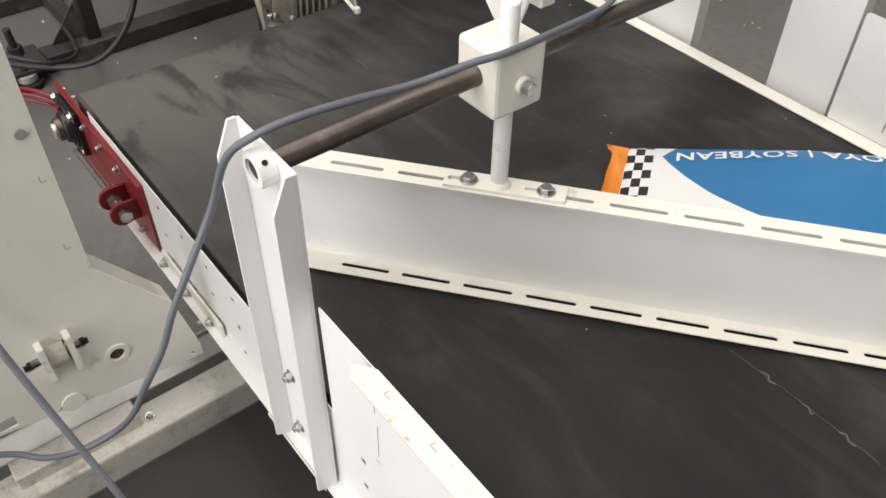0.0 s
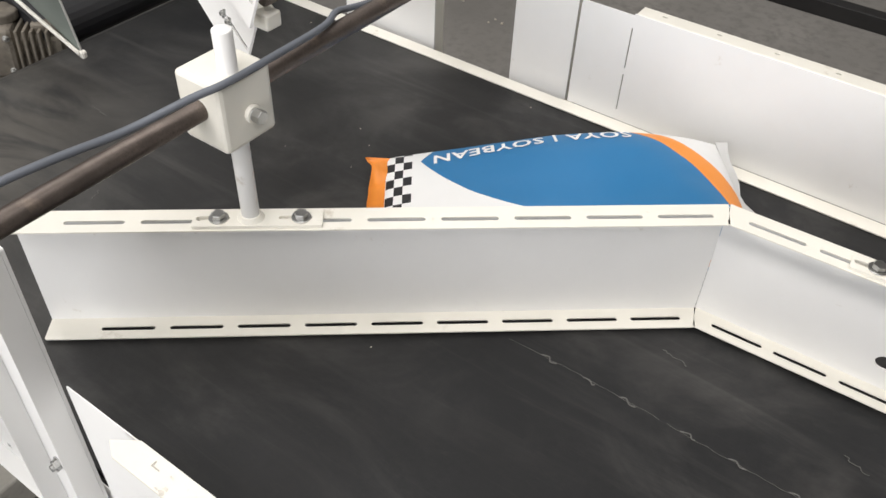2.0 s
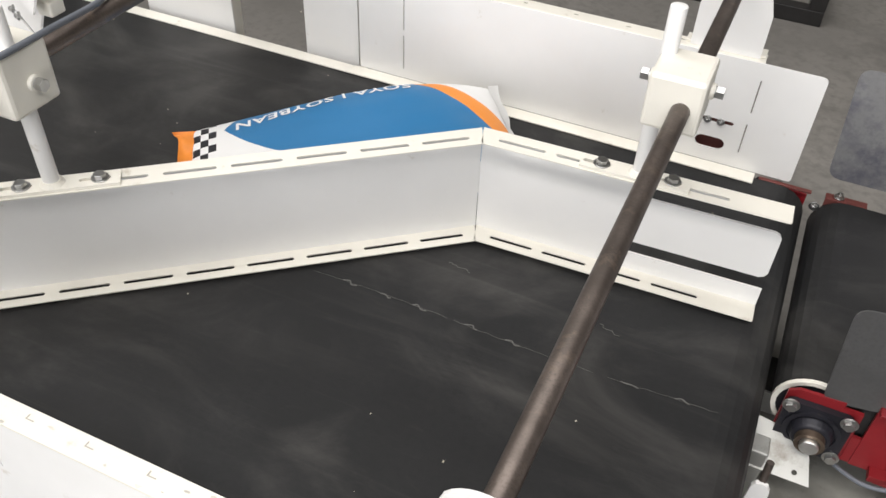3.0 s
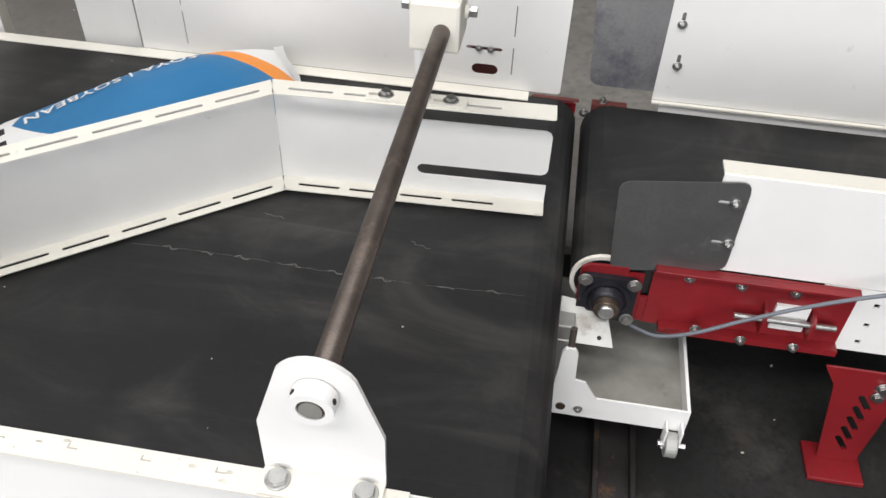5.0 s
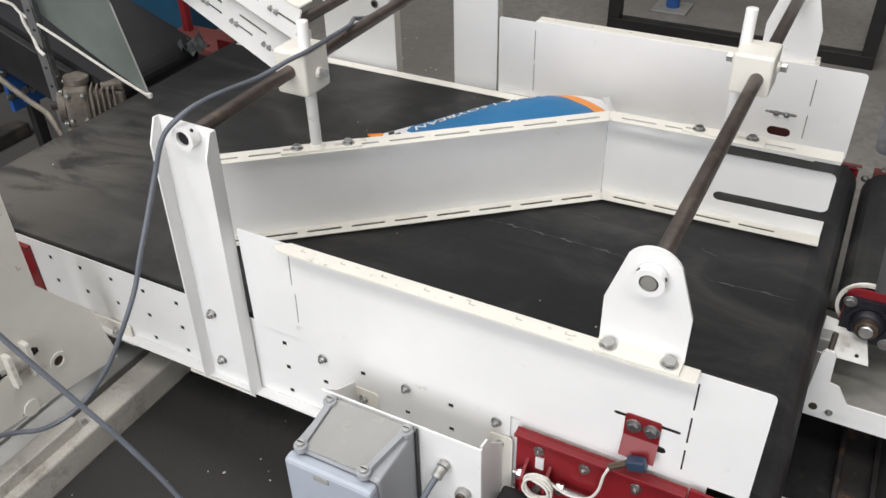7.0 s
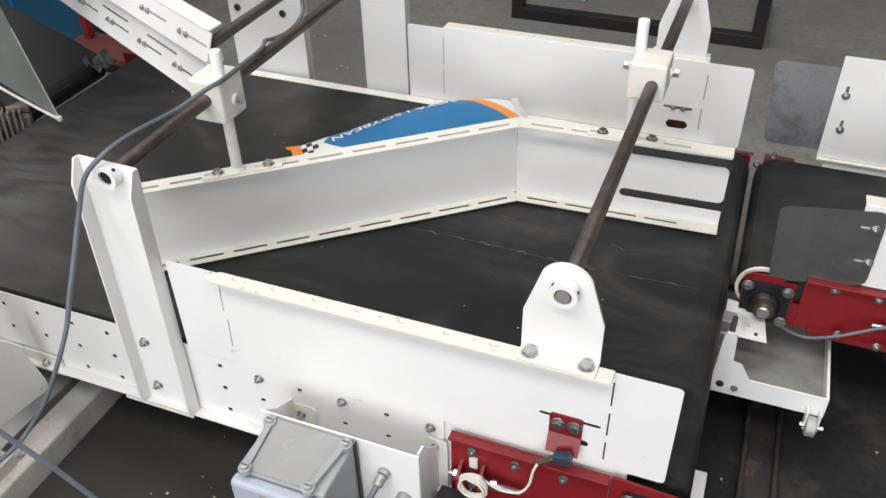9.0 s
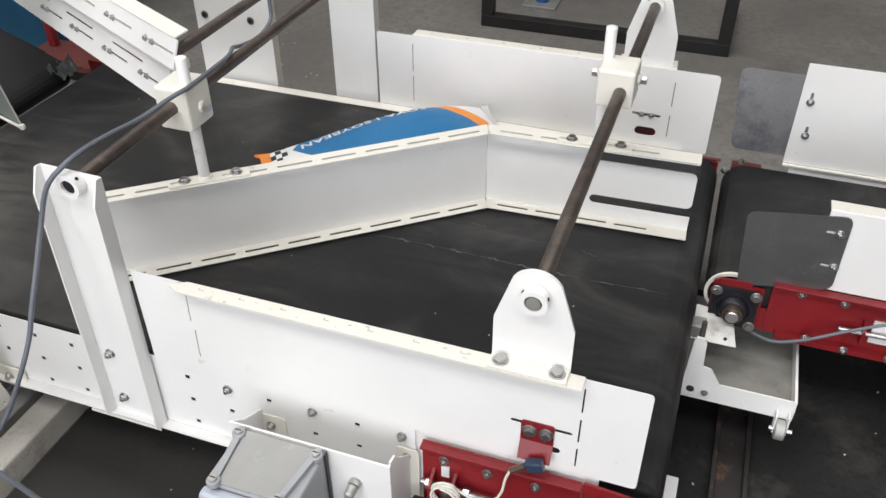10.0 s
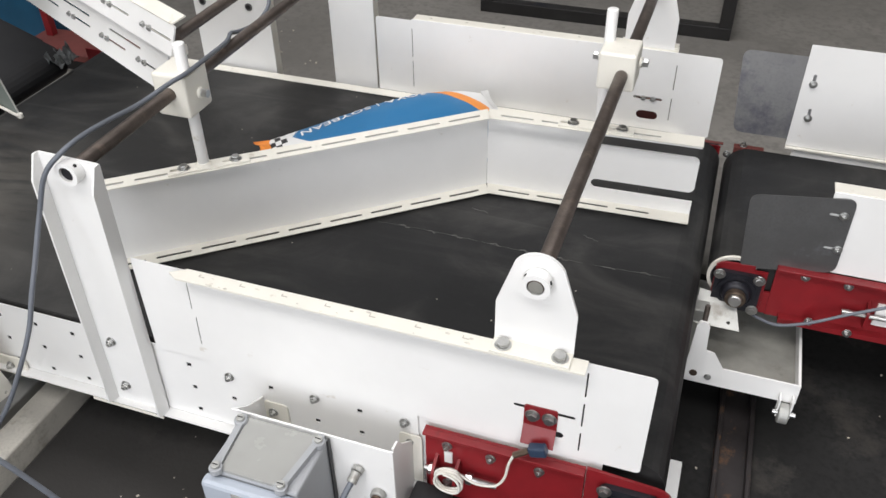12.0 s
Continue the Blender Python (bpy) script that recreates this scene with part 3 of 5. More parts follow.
part("foot_lip", box(-0.205, -0.02, -0.0245, -0.0225, -0.2165, -0.2095), CREAM, post)


# ---- clamp blocks ----
def clamp_block(x0, x1, y0, y1, z0, z1, screws):
    b = thing("clamp_block", "white painted square clamp block on the steel rod, with set screws", "clamp", ((x0 + x1) / 2, (y0 + y1) / 2, z0), "rod clamps")
    part("body", box(x0, x1, y0, y1, z0, z1, 0.006), CREAM, b)
    for at, way in screws:
        v = Vector(way)
        part("boss", tube(Vector(at) - v * 0.004, Vector(at) + v * 0.006, 0.012, 18, 0.002), CREAM, b)
        bolt(b, Vector(at) + v * 0.005, way, bolt_mesh("bolt", 0.0095, 0.012, 0.9))
    return b


clamp_block(-0.098, -0.020, 0.292, 0.377, 0.364, 0.460, [((-0.020, 0.338, 0.405), (1, 0, 0))])
clamp_block(0.744, 0.825, 0.696, 0.788, 0.360, 0.446, [((0.744, 0.745, 0.415), (-1, 0, 0)), ((0.825, 0.760, 0.405), (1, 0, 0))])


# ---- deflector vanes on the belt ----
def vane(origin, turn, length, slots, notched, ends, pin_at, bolts_at, group, label):
    """A C-channel guide open to the near side: web behind, slotted flanges above and below, a clamp plate and a pin on top."""
    m = Matrix.Translation(origin) @ pose(0, 0, 0, 0, 0, turn)
    h, d, t = 0.219, 0.042, 0.004
    ea, eb = ends
    v = thing("deflector_vane", label, "guide", origin, group)
    if notched:
        o = [(-ea, t), (length, t), (length, 0.041), (length - 0.235, 0.041)]
        o += [(length - 0.235 + 0.0125 * math.cos(radians(a)) , 0.0535 + 0.0125 * math.sin(radians(a))) for a in range(-110, -251, -20)]
        o += [(length - 0.235, 0.066), (length - 0.012, 0.066), (length - 0.004, 0.070), (length, 0.078), (length, 0.152), (length - 0.004, 0.160), (length - 0.012, 0.164), (length - 0.235, 0.164)]
        o += [(length - 0.235 + 0.0125 * math.cos(radians(a)), 0.1765 + 0.0125 * math.sin(radians(a))) for a in range(-110, -251, -20)]
        o += [(length - 0.235, 0.189), (length, 0.189), (length, h - t), (-ea, h - t)]
    else:
        o = [(-ea, t), (length + eb, t), (length + eb, h - t), (-ea, h - t)]
    part("web", plate(o, [], t, m @ pose(0, t, 0, 90)), WHITE, v)
    cuts = [slot(x, -0.022, 0.082, 0.008) for x in slots]
    part("bottom_flange", plate(rounded([(-ea, t), (0.0, -d), (length, -d), (length + eb, t)], [0, 0.004, 0.004, 0]), cuts, 0.0022, m @ pose(0, 0, 0.0018)), CREAM, v)
    part("top_flange", plate(rounded([(-ea, t), (0.0, -d), (length, -d), (length + eb, t)], [0, 0.004, 0.004, 0]), cuts, 0.0022, m @ pose(0, 0, h - 0.0022)), CREAM, v)
    pl = part("clamp_plate", plate(rounded(rect(sum(bolts_at) / 2 - 0.003, -0.022, 0.178, 0.034), 0.003), [slot(x - 0.008, -0.022, 0.046, 0.009) for x in bolts_at], 0.005, m @ pose(0, 0, h + 0.0005)), CREAM, v)
    for x in bolts_at:
        bolt(pl, m @ Vector((x, -0.022, h + 0.0055)), UP, BOLT_L)
    foot = m @ Vector((pin_at, -0.02, h + 0.005))
    pin = part("pin", tube(foot, (foot.x, foot.y, 0.515), 0.0125, 24, 0.002), WHITE, v, "", None, True)
    part("weld", tube(foot, (foot.x, foot.y, foot.z + 0.008), 0.019, 20, 0.0, 0.0145), CREAM, pin)
    return v


TURN1 = math.degrees(math.atan2(0.615, 0.764))
vane((-0.3155, 0.1363, 0.005), TURN1, 1.008, [0.121 + 0.1035 * i for i in range(9)], False, (0, 0.0118), 0.334, (0.290, 0.403), "deflector vanes", "long white painted slotted channel standing across the belt")
vane((0.4908, 0.778, 0.005), 2.3, 0.5015, [0.065 + 0.1 * i for i in range(4)], True, (0.0118, 0), 0.262, (0.20, 0.315), "deflector vanes", "short white painted slotted channel with two open notches on the belt")

# ---- slotted guide rails upstream, carried by the short rod ----
RAIL_M = Matrix.Translation((-0.30, 0.592, 0.285)) @ pose(0, 0, 0, 0, 0, 152.2)
FACE = pose(0, 0, 0, 110)
rails = thing("guide_rails", "pair of white slotted angle rails bolted one above the other", "guide", (-0.25, 0.575, 0.24))
for dz, dy, x0, half, row, open_row, nm in ((0.0, 0.0, 0.0, 0.049, -0.006, 0.022, "lower_rail"), (0.115, 0.004, -0.085, 0.036, 0.0, None, "upper_rail")):
    cuts = [slot(x0 + 0.075 + 0.2125 * i, row, 0.13, 0.006) for i in range(7)]
    if open_row is not None:
        cuts += [slot(x0 + 0.235 + 0.30 * i, open_row, 0.18, 0.006) for i in range(4)]
    r = part(nm, plate(rounded([(x0, -half), (1.45, -half), (1.45, half), (x0, half)], [0.004, 0, 0, 0.004]), cuts, 0.004, RAIL_M @ pose(0, dy, dz) @ FACE), WHITE, rails)
    top = half * math.sin(radians(110))
    part("lip", plate([(x0, -0.036), (1.45, -0.036), (1.45, 0.0), (x0 + 0.012, 0.0)], [], 0.004, RAIL_M @ pose(0, dy - half * 0.342, dz + top, -24)), CREAM, r)
    way = (RAIL_M.to_3x3() @ FACE.to_3x3()) @ Vector((0, 0, -1))
    for i in range(6):
        for k in (-0.017, 0.017):
            bolt(r, RAIL_M @ pose(0, dy, dz) @ FACE @ Vector((x0 + 0.13 + 0.2125 * i + k, row, 0.0)), way, BOLT_S)
part("end_pad", box(-0.262, -0.230, 0.572, 0.605, 0.345, 0.372, 0.004), CREAM, rails)

# ---- white frame posts behind the belt ----
def frame_post(x0, x1):
    p = thing("frame_post", "broad white painted folded-steel upright behind the belt", "post", ((x0 + x1) / 2, 1.25, FLOOR), "frame uprights")
    part("face", plate([(x0, FLOOR), (x1, FLOOR), (x1, 1.3), (x0, 1.3)], [], 0.004, front(1.2225)), WHITE, p)
    for x in (x0, x1 - 0.004):
        part("flange", box(x, x + 0.004, 1.2227, 1.255, FLOOR, 1.3), CREAM, p)
    if x0 < -0.3:
        for x in (x0 + 0.034, x1 - 0.069):
            part("plug", tube((x, 1.2186, 0.207), (x, 1.2150, 0.207), 0.0125, 20, 0.001), GREY_PLATE, p, "dull grey round plug")
            part("plug_core", tube((x, 1.2150, 0.207), (x, 1.2140, 0.207), 0.0075, 16), BLACK_STEEL, p)
    return p


frame_post(-0.158, -0.012)
frame_post(-0.64, -0.37)

# ---- white cabinet side and base tube at the near side of the infeed ----
cab = thing("machine_side", "pale cream sheet-steel machine side with a roller and punched holes", "machine", (-0.43, -0.3, FLOOR))
cp = part("side_plate", plate([(-0.045, -0.245), (-0.045, -0.215), (-0.071, -0.085), (-0.173, 0.062), (-0.173, 1.1), (-0.9, 1.1), (-0.9, -0.12), (-0.39, -0.195)],
          [slot(-0.186, -0.139, 0.026, 0.0255), rect(-0.2715, -0.077, 0.036, 0.05), rect(-0.308, -0.077, 0.02, 0.022), rect(-0.235, -0.077, 0.02, 0.022), slot(-0.063, -0.23, 0.009, 0.0088), rect(-0.385, -0.176, 0.03, 0.025), slot(-0.3, -0.222 + 0.02, 0.009, 0.0088)], 0.004, pose(-0.427, 0, 0, 90, 0, 90)), CREAM, cab)
# Dark panel added to stand for the shaded interior behind the cut-outs.
part("inside_shade_sheet", box(-0.56, -0.55, -0.9, -0.18, -0.3, 1.05), DARK, cab)
part("roller", tube((-0.432, -0.288, -0.077), (-0.432, -0.256, -0.077), 0.026, 24, 0.002), WORN, cab)
part("roller_axle", tube((-0.43, -0.325, -0.077), (-0.43, -0.22, -0.077), 0.007, 12), STEEL, cab)
for y in (-0.294, -0.250):
    part("roller_cheek", plate(rounded([(-0.012, -0.044), (0.012, -0.044), (0.012, 0.044), (-0.012, 0.044)], 0.008), [], 0.010, pose(-0.416, y + 0.007, -0.077, 90)), CREAM, cab)
for y in (-0.318, -0.226):
    part("nut", tube((-0.43, y - 0.006, -0.077), (-0.43, y + 0.006, -0.077), 0.011, 6), DARK, cab)
part("bushing", ring((-0.424, -0.186, -0.139), (1, 0, 0), 0.021, 0.013, 0.004), CREAM, cab)
part("bushing_plug", tube((-0.4265, -0.186, -0.139), (-0.4235, -0.186, -0.139), 0.0125, 20), BRONZE, cab)
part("dimple", tube((-0.4228, -0.28, -0.198), (-0.4195, -0.28, -0.198), 0.020, 24, 0.001), CREAM, cab)
part("bolt_head", tube((-0.4228, -0.194, 0.33), (-0.419, -0.194, 0.33), 0.008, 18, 0.001), GALV, cab)
for y, z in ((-0.194, 0.244), (-0.198, 0.116)):
    part("punch_mark", plate([(0, 0), (0.009, 0), (0.009, 0.0015), (0.0015, 0.0015), (0.0015, 0.012), (0, 0.012)], [], 0.0006, pose(-0.4228, y, z, 90, 0, 90)), MARK, cab)
for (ya, za), (yb, zb) in (((-0.1726, 0.0615), (-0.0705, -0.0855)), ((-0.0705, -0.0858), (-0.0445, -0.2145))):
    lip = bmesh.new()
    vs = [lip.verts.new(c) for c in ((-0.427, ya, za), (-0.427, yb, zb), (-0.475, yb, zb), (-0.475, ya, za))]
    lip.faces.new(vs)
    bmesh.ops.solidify(lip, geom=lip.faces[:], thickness=0.004)
    part("folded_edge", lip, CREAM, cab)
brk = part("mount_bracket", box(-0.656, -0.40, -0.008, -0.0026, -0.232, -0.174), CREAM, cab)
for x in (-0.645, -0.54, -0.445):
    bolt(cab, (x, -0.009, -0.199), NEAR, BOLT_M)
bt = thing("base_tube", "worn cream square steel tube lying on the floor", "beam", (-0.44, -0.3, FLOOR))
part("tube", box(-0.478, -0.402, -1.2, 0.30, FLOOR + 0.001, FLOOR + 0.082, 0.006), WORN, bt)
part("pad", box(-0.475, -0.43, -0.42, -0.19, FLOOR + 0.082, FLOOR + 0.115, 0.003), WORN, bt)
bolt(bt, (-0.44, -0.172, FLOOR + 0.083), UP, BOLT_M)
cross = thing("base_rail", "low cream steel rail on the floor behind the machine side", "beam", (-0.6, 0.0, FLOOR))
part("rail", box(-0.60, -0.53, -1.2, 0.30, FLOOR + 0.001, FLOOR + 0.05, 0.004), GALV, cross)
part("edge_fold", box(-0.60, -0.594, -1.19, 0.29, FLOOR + 0.0502, FLOOR + 0.060, 0.001), GALV, cross)

# ---- grey cables ----
c1 = curve_tube("cable", [(-0.152, 0.87, 1.2), (-0.151, 0.87, 0.8), (-0.149, 0.868, 0.52), (-0.147, 0.866, 0.425), (-0.143, 0.855, 0.388), (-0.133, 0.80, 0.376), (-0.116, 0.72, 0.386), (-0.101, 0.65, 0.404), (-0.088, 0.60, 0.421), (-0.070, 0.555, 0.4385), (-0.053, 0.51, 0.4405), (-0.028, 0.40, 0.457), (-0.020, 0.31, 0.4625), (-0.030, 0.26, 0.460), (-0.045, 0.18, 0.453), (-0.050, 0.10, 0.461), (-0.053, 0.03, 0.466),
        (-0.062, -0.022, 0.457), (-0.090, -0.046, 0.42), (-0.112, -0.066, 0.345), (-0.109, -0.115, 0.27), (-0.111, -0.146, 0.215), (-0.119, -0.17, 0.155), (-0.14, -0.203, 0.08), (-0.19, -0.225, -0.02), (-0.24, -0.255, -0.10), (-0.26, -0.303, -0.125), (-0.28, -0.354, -0.125), (-0.31, -0.41, -0.10), (-0.33, -0.60, 0.0)], 0.0049, CABLE)
tagged(c1, "grey sheathed cable draped over the rod and hanging beside the post", "cable", group="grey cables")
c2 = curve_tube("cable", [(-0.46, -0.39, 0.30), (-0.35, -0.35, 0.155), (-0.285, -0.331, 0.062), (-0.240, -0.317, -0.004), (-0.195, -0.303, -0.07), (-0.148, -0.289, -0.137), (-0.08, -0.27, -0.25), (0.0, -0.25, -0.40), (0.06, -0.24, -0.431), (0.25, -0.24, -0.431)], 0.0056, CABLE)
tagged(c2, "grey sheathed cable hanging down to the floor", "cable", group="grey cables")

# ---- junction box on its bracket ----
ub = thing("box_bracket", "white folded steel bracket standing off the conveyor side", "bracket", (0.4, -0.06, -0.2))
part("front_plate", box(0.236, 0.568, -0.104, -0.100, -0.24, -0.006, 0.001), WHITE, ub)
part("cheek", plate([(0.004, -0.22), (0.0995, -0.22), (0.0995, 0.0), (0.078, -0.003), (0.060, -0.03), (0.004, -0.085)], [], 0.004, pose(0.568, 0, 0, 90, 0, -90)), WHITE, ub)
part("cheek", plate([(0.004, -0.22), (0.0995, -0.22), (0.0995, -0.008), (0.06, -0.045), (0.004, -0.075)], [], 0.004, pose(0.240, 0, 0, 90, 0, -90)), WHITE, ub)
part("tab", plate(rounded([(0.24, -0.15), (0.293, -0.15), (0.293, -0.085), (0.24, -0.085)], [0, 0, 0.01, 0.004]), [], 0.003, front(-0.0026)), CREAM, ub)
part("tab", plate(rounded([(0.54, -0.2), (0.587, -0.2), (0.587, -0.065), (0.54, -0.065)], [0, 0, 0.008, 0.008]), [], 0.003, front(-0.0062)), CREAM, ub)
bolt(ub, (0.259, -0.0055, -0.112), NEAR, BOLT_M)
bolt(ub, (0.562, -0.0095, -0.085), NEAR, BOLT_S)
jb = thing("junction_box", "grey plastic junction box with a smoked lid and corner screws", "electrical box", (0.35, -0.18, -0.2))
part("housing", box(0.262, 0.442, -0.235, -0.1045, -0.21, -0.012, 0.006), BOX_GREY, jb)
part("lid", plate([(0.291, -0.234), (0.406, -0.234), (0.423, -0.112), (0.279, -0.112)], [], 0.006, pose(0, 0, -0.0118)), LID_GREY, jb)
part("lid_seal", box(0.4425, 0.4455, -0.118, -0.108, -0.20, -0.006, 0.001), RUBBER, jb, "black rubber lid seal")
for xb, xf in ((0.271, 0.284), (0.432, 0.413)):
    part("lid_rail", plate([(xf - 0.006, -0.236), (xf + 0.006, -0.236), (xb + 0.006, -0.110), (xb - 0.006, -0.110)], [], 0.012, pose(0, 0, -0.0118)), BOX_GREY, jb)
    for x, y in ((xb, -0.126), (xf, -0.236)):
        part("corner_boss", tube((x, y, -0.0116), (x, y, 0.0020), 0.0125, 20, 0.002), BOX_GREY, jb)
        part("lid_screw", tube((x, y, 0.0018), (x, y, 0.0082), 0.0080, 18, 0.0015), GALV, jb, "dull metal lid screw")
        part("screw_slot", box(x - 0.006, x + 0.006, y - 0.001, y + 0.001, 0.0082, 0.0088), DARK, jb)
part("front_cover", box(0.262, 0.440, -0.262, -0.2354, -0.21, -0.018, 0.008), COVER, jb, "light blue-grey cover")
part("cover_notch", box(0.325, 0.356, -0.2645, -0.2618, -0.040, -0.026, 0.002), LID_GREY, jb)
gl = thing("cable_gland", "white plastic cable gland with a short grey cable", "cable gland", (0.495, -0.12, -0.085))
part("gland_nut", tube((0.497, -0.1045, -0.075), (0.496, -0.114, -0.077), 0.0125, 8, 0.0015), GALV, gl)
part("gland_cap", tube((0.496, -0.114, -0.077), (0.493, -0.134, -0.086), 0.0100, 16, 0.0015), GALV, gl)
curve_tube("lead", [(0.494, -0.130, -0.084), (0.487, -0.155, -0.100), (0.475, -0.18, -0.15), (0.47, -0.185, -0.22), (0.46, -0.17, -0.33), (0.45, -0.15, -0.43)], 0.006, CABLE, gl)
kn = thing("knob_switch", "small metal key switch on the bracket", "switch", (0.535, -0.115, -0.14))
part("bezel", tube((0.535, -0.1045, -0.135), (0.535, -0.118, -0.135), 0.015, 20, 0.002), GALV, kn)
part("key_face", tube((0.535, -0.118, -0.135), (0.535, -0.1225, -0.135), 0.0105, 20, 0.001), BRONZE, kn)
tr = thing("cable_duct", "black plastic duct under the bracket", "duct", (0.59, -0.08, -0.3))
part("duct_body", box(0.583, 0.66, -0.11, -0.034, -0.42, -0.16, 0.006), RUBBER, tr)
part("duct_foot", box(0.575, 0.67, -0.12, -0.03, FLOOR + 0.0045, -0.42, 0.003), RUBBER, tr)

# ---- sensor on a red bracket ----
sb = thing("sensor_bracket", "small red painted sensor bracket bolted through the guard slot", "bracket", (0.81, -0.01, 0.03))
part("bracket_plate", plate(rounded([(0.782, 0.045), (0.842, 0.045), (0.842, 0.096), (0.782, 0.096)], [0, 0, 0.006, 0.006]), [], 0.003, front(-0.0025)), RED, sb)
part("bracket_curl", plate([(0.782, 0.0), (0.842, 0.0), (0.842, 0.038), (0.782, 0.038)], [], 0.003, pose(0, -0.0035, 0.0475, 62) @ Matrix.Translation((0, -0.038, -0.001))), RED, sb)
for x in (0.798, 0.828):
    bolt(sb, (x, -0.0058, 0.075), NEAR, BOLT_L)
sn = thing("photo_sensor", "small dark blue sensor with a pale coiled lead", "sensor", (0.81, -0.035, 0.02))
part("sensor_body", box(-0.016, 0.016, -0.009, 0.009, -0.011, 0.011, 0.003, Matrix.Translation((0.818, -0.036, 0.022)) @ pose(0, 0, 0, 0, -18, 0)), material("blue_black_plastic", (0.03, 0.05, 0.09), 0.35, bump=0.02), sn)
part("plug", tube((0.802, -0.037, 0.016), (0.776, -0.04, -0.004), 0.006, 14, 0.001), BRONZE, sn)
coil = [(0.776, -0.04, -0.004), (0.768, -0.042, -0.03), (0.762, -0.044, -0.07), (0.745, -0.046, -0.098), (0.71, -0.048, -0.105), (0.68, -0.05, -0.09)]
for i in range(26):
    a = radians(60 + i * 45)
    coil.append((0.657 + (0.026 + 0.003 * math.sin(i)) * math.cos(a), -0.052 - 0.0006 * i, -0.105 + (0.028 + 0.003 * math.cos(i * 1.7)) * math.sin(a)))
curve_tube("lead", coil, 0.0026, ROPE, sn, "pale thin sensor lead wound in a coil")

# ---- second conveyor ----
c2v = thing("belt_conveyor", "second conveyor with a black belt and red painted side frame", "conveyor", (2.0, 0.95, FLOOR))
part("belt", belt_mesh(1.058, 4.4, 0.692, 1.195, -0.008, 0.062), BELT, c2v, "dusty black rubber belt")
part("drum_lagging", ring((1.12, 0.690, -0.070), NEAR, 0.0615, 0.0535, 0.008), CREAM, c2v, "pale worn drum lagging")
part("drum_end", tube((1.12, 0.683, -0.070), (1.12, 0.6905, -0.070), 0.0550, 28), BEARING, c2v)
nb = tensioner(c2v, 1.205, 1.56, 0.668, -0.142, 0.006)
part("carrier", box(1.075, 1.19, 0.6625, 0.6685, -0.140, -0.024), RED, nb)
part("carrier_foot", box(1.1905, 1.2045, 0.6625, 0.6685, -0.140, -0.078), RED, nb)
# Black plate added so the gap beside the carrier shows as deep shade.
part("gap_shade_plate", box(1.165, 1.236, 0.676, 0.684, -0.08, -0.002), BLACK_STEEL, nb)
part("carrier_top", plate([(1.075, -0.024), (1.16, -0.024), (1.16, -0.010), (1.09, -0.014)], [], 0.006, front(0.6682)), RED, nb)
part("lower_lip", box(1.235, 1.56, 0.640, 0.6615, -0.142, -0.128), RED, nb)
for x, z in ((1.268, -0.012), (1.36, -0.015), (1.455, -0.015), (1.30, -0.118), (1.385, -0.13), (1.48, -0.13)):
    bolt(nb, (x, 0.661 if z > -0.1 else 0.639, z), NEAR, BOLT_M)
part("threaded_rod", tube((1.36, 0.645, -0.075), (1.54, 0.645, -0.075), 0.006, 12), STEEL, nb)
for x in (1.415, 1.50):
    part("lug", plate(rounded([(0, 0), (0.03, 0), (0.03, 0.05), (0, 0.06)], [0, 0.01, 0.012, 0]), [], 0.006, pose(x, 0.662, -0.105, 90, 0, -90)), RED, nb)
part("slider", box(1.43, 1.49, 0.655, 0.6615, -0.105, -0.045), WHITE, nb)
bearing_unit(c2v, 1.130, 0.662, -0.084, 0.053)
part("side_frame", plate([(1.5, -0.15), (4.4, -0.15), (4.4, 0.006), (1.5, 0.006)], [rect(1.6 + 0.1 * i, z, 0.01, 0.01) for i in range(10) for z in (-0.03, -0.08, -0.125)], 0.004, front(0.674)), WHITE, c2v)
part("side_frame", box(1.225, 4.4, 1.2, 1.205, -0.15, 0.006), WHITE, c2v)
ft = part("tensioner", box(1.075, 1.155, 1.2, 1.206, -0.12, -0.012), DARK_RED, c2v)
part("lip", box(1.075, 1.155, 1.2065, 1.222, -0.018, -0.012), DARK_RED, ft)
bolt(ft, (1.10, 1.215, -0.012), UP, BOLT_M)
part("guard_panel", plate([(1.273, 0.008), (4.4, 0.008), (4.4, 0.2135), (1.273, 0.2135)], [], 0.004, front(0.6745)), WHITE, c2v)
part("guard_lip", box(1.273, 4.4, 0.6748, 0.71, 0.2115, 0.2155), CREAM, c2v)
def guide_flap(x0, z0, x1, z1, y, bolts, label):
    g = part("guide_flap", plate(rounded([(x0 + 0.015, z0 - 0.004), (x1 + 0.005, z0 + 0.03), (x1 + 0.003, z1), (x0, z1 - 0.029)], 0.022), [slot(bx - 0.012, bz, 0.035, 0.008) for bx, bz in bolts], 0.003, front(y)), GREY_PLATE, c2v, label)
    for bx, bz in bolts:
        bolt(g, (bx, y - 0.003, bz), NEAR, BOLT_M)
guide_flap(1.11, -0.018, 1.318, 0.208, 0.667, ((1.304, 0.162), (1.313, 0.075)), "bare grey sheet-steel flap with rounded corners")
part("guard_panel", plate([(1.205, 0.019), (4.4, 0.019), (4.4, 0.31), (1.205, 0.31)], [slot(1.232, 0.215, 0.035, 0.008, 4, 90), slot(1.242, 0.118, 0.035, 0.008, 4, 90)], 0.004, front(1.204)), WHITE, c2v)
part("guard_lip", box(1.205, 4.4, 1.189, 1.1995, 0.014, 0.018), CREAM, c2v)
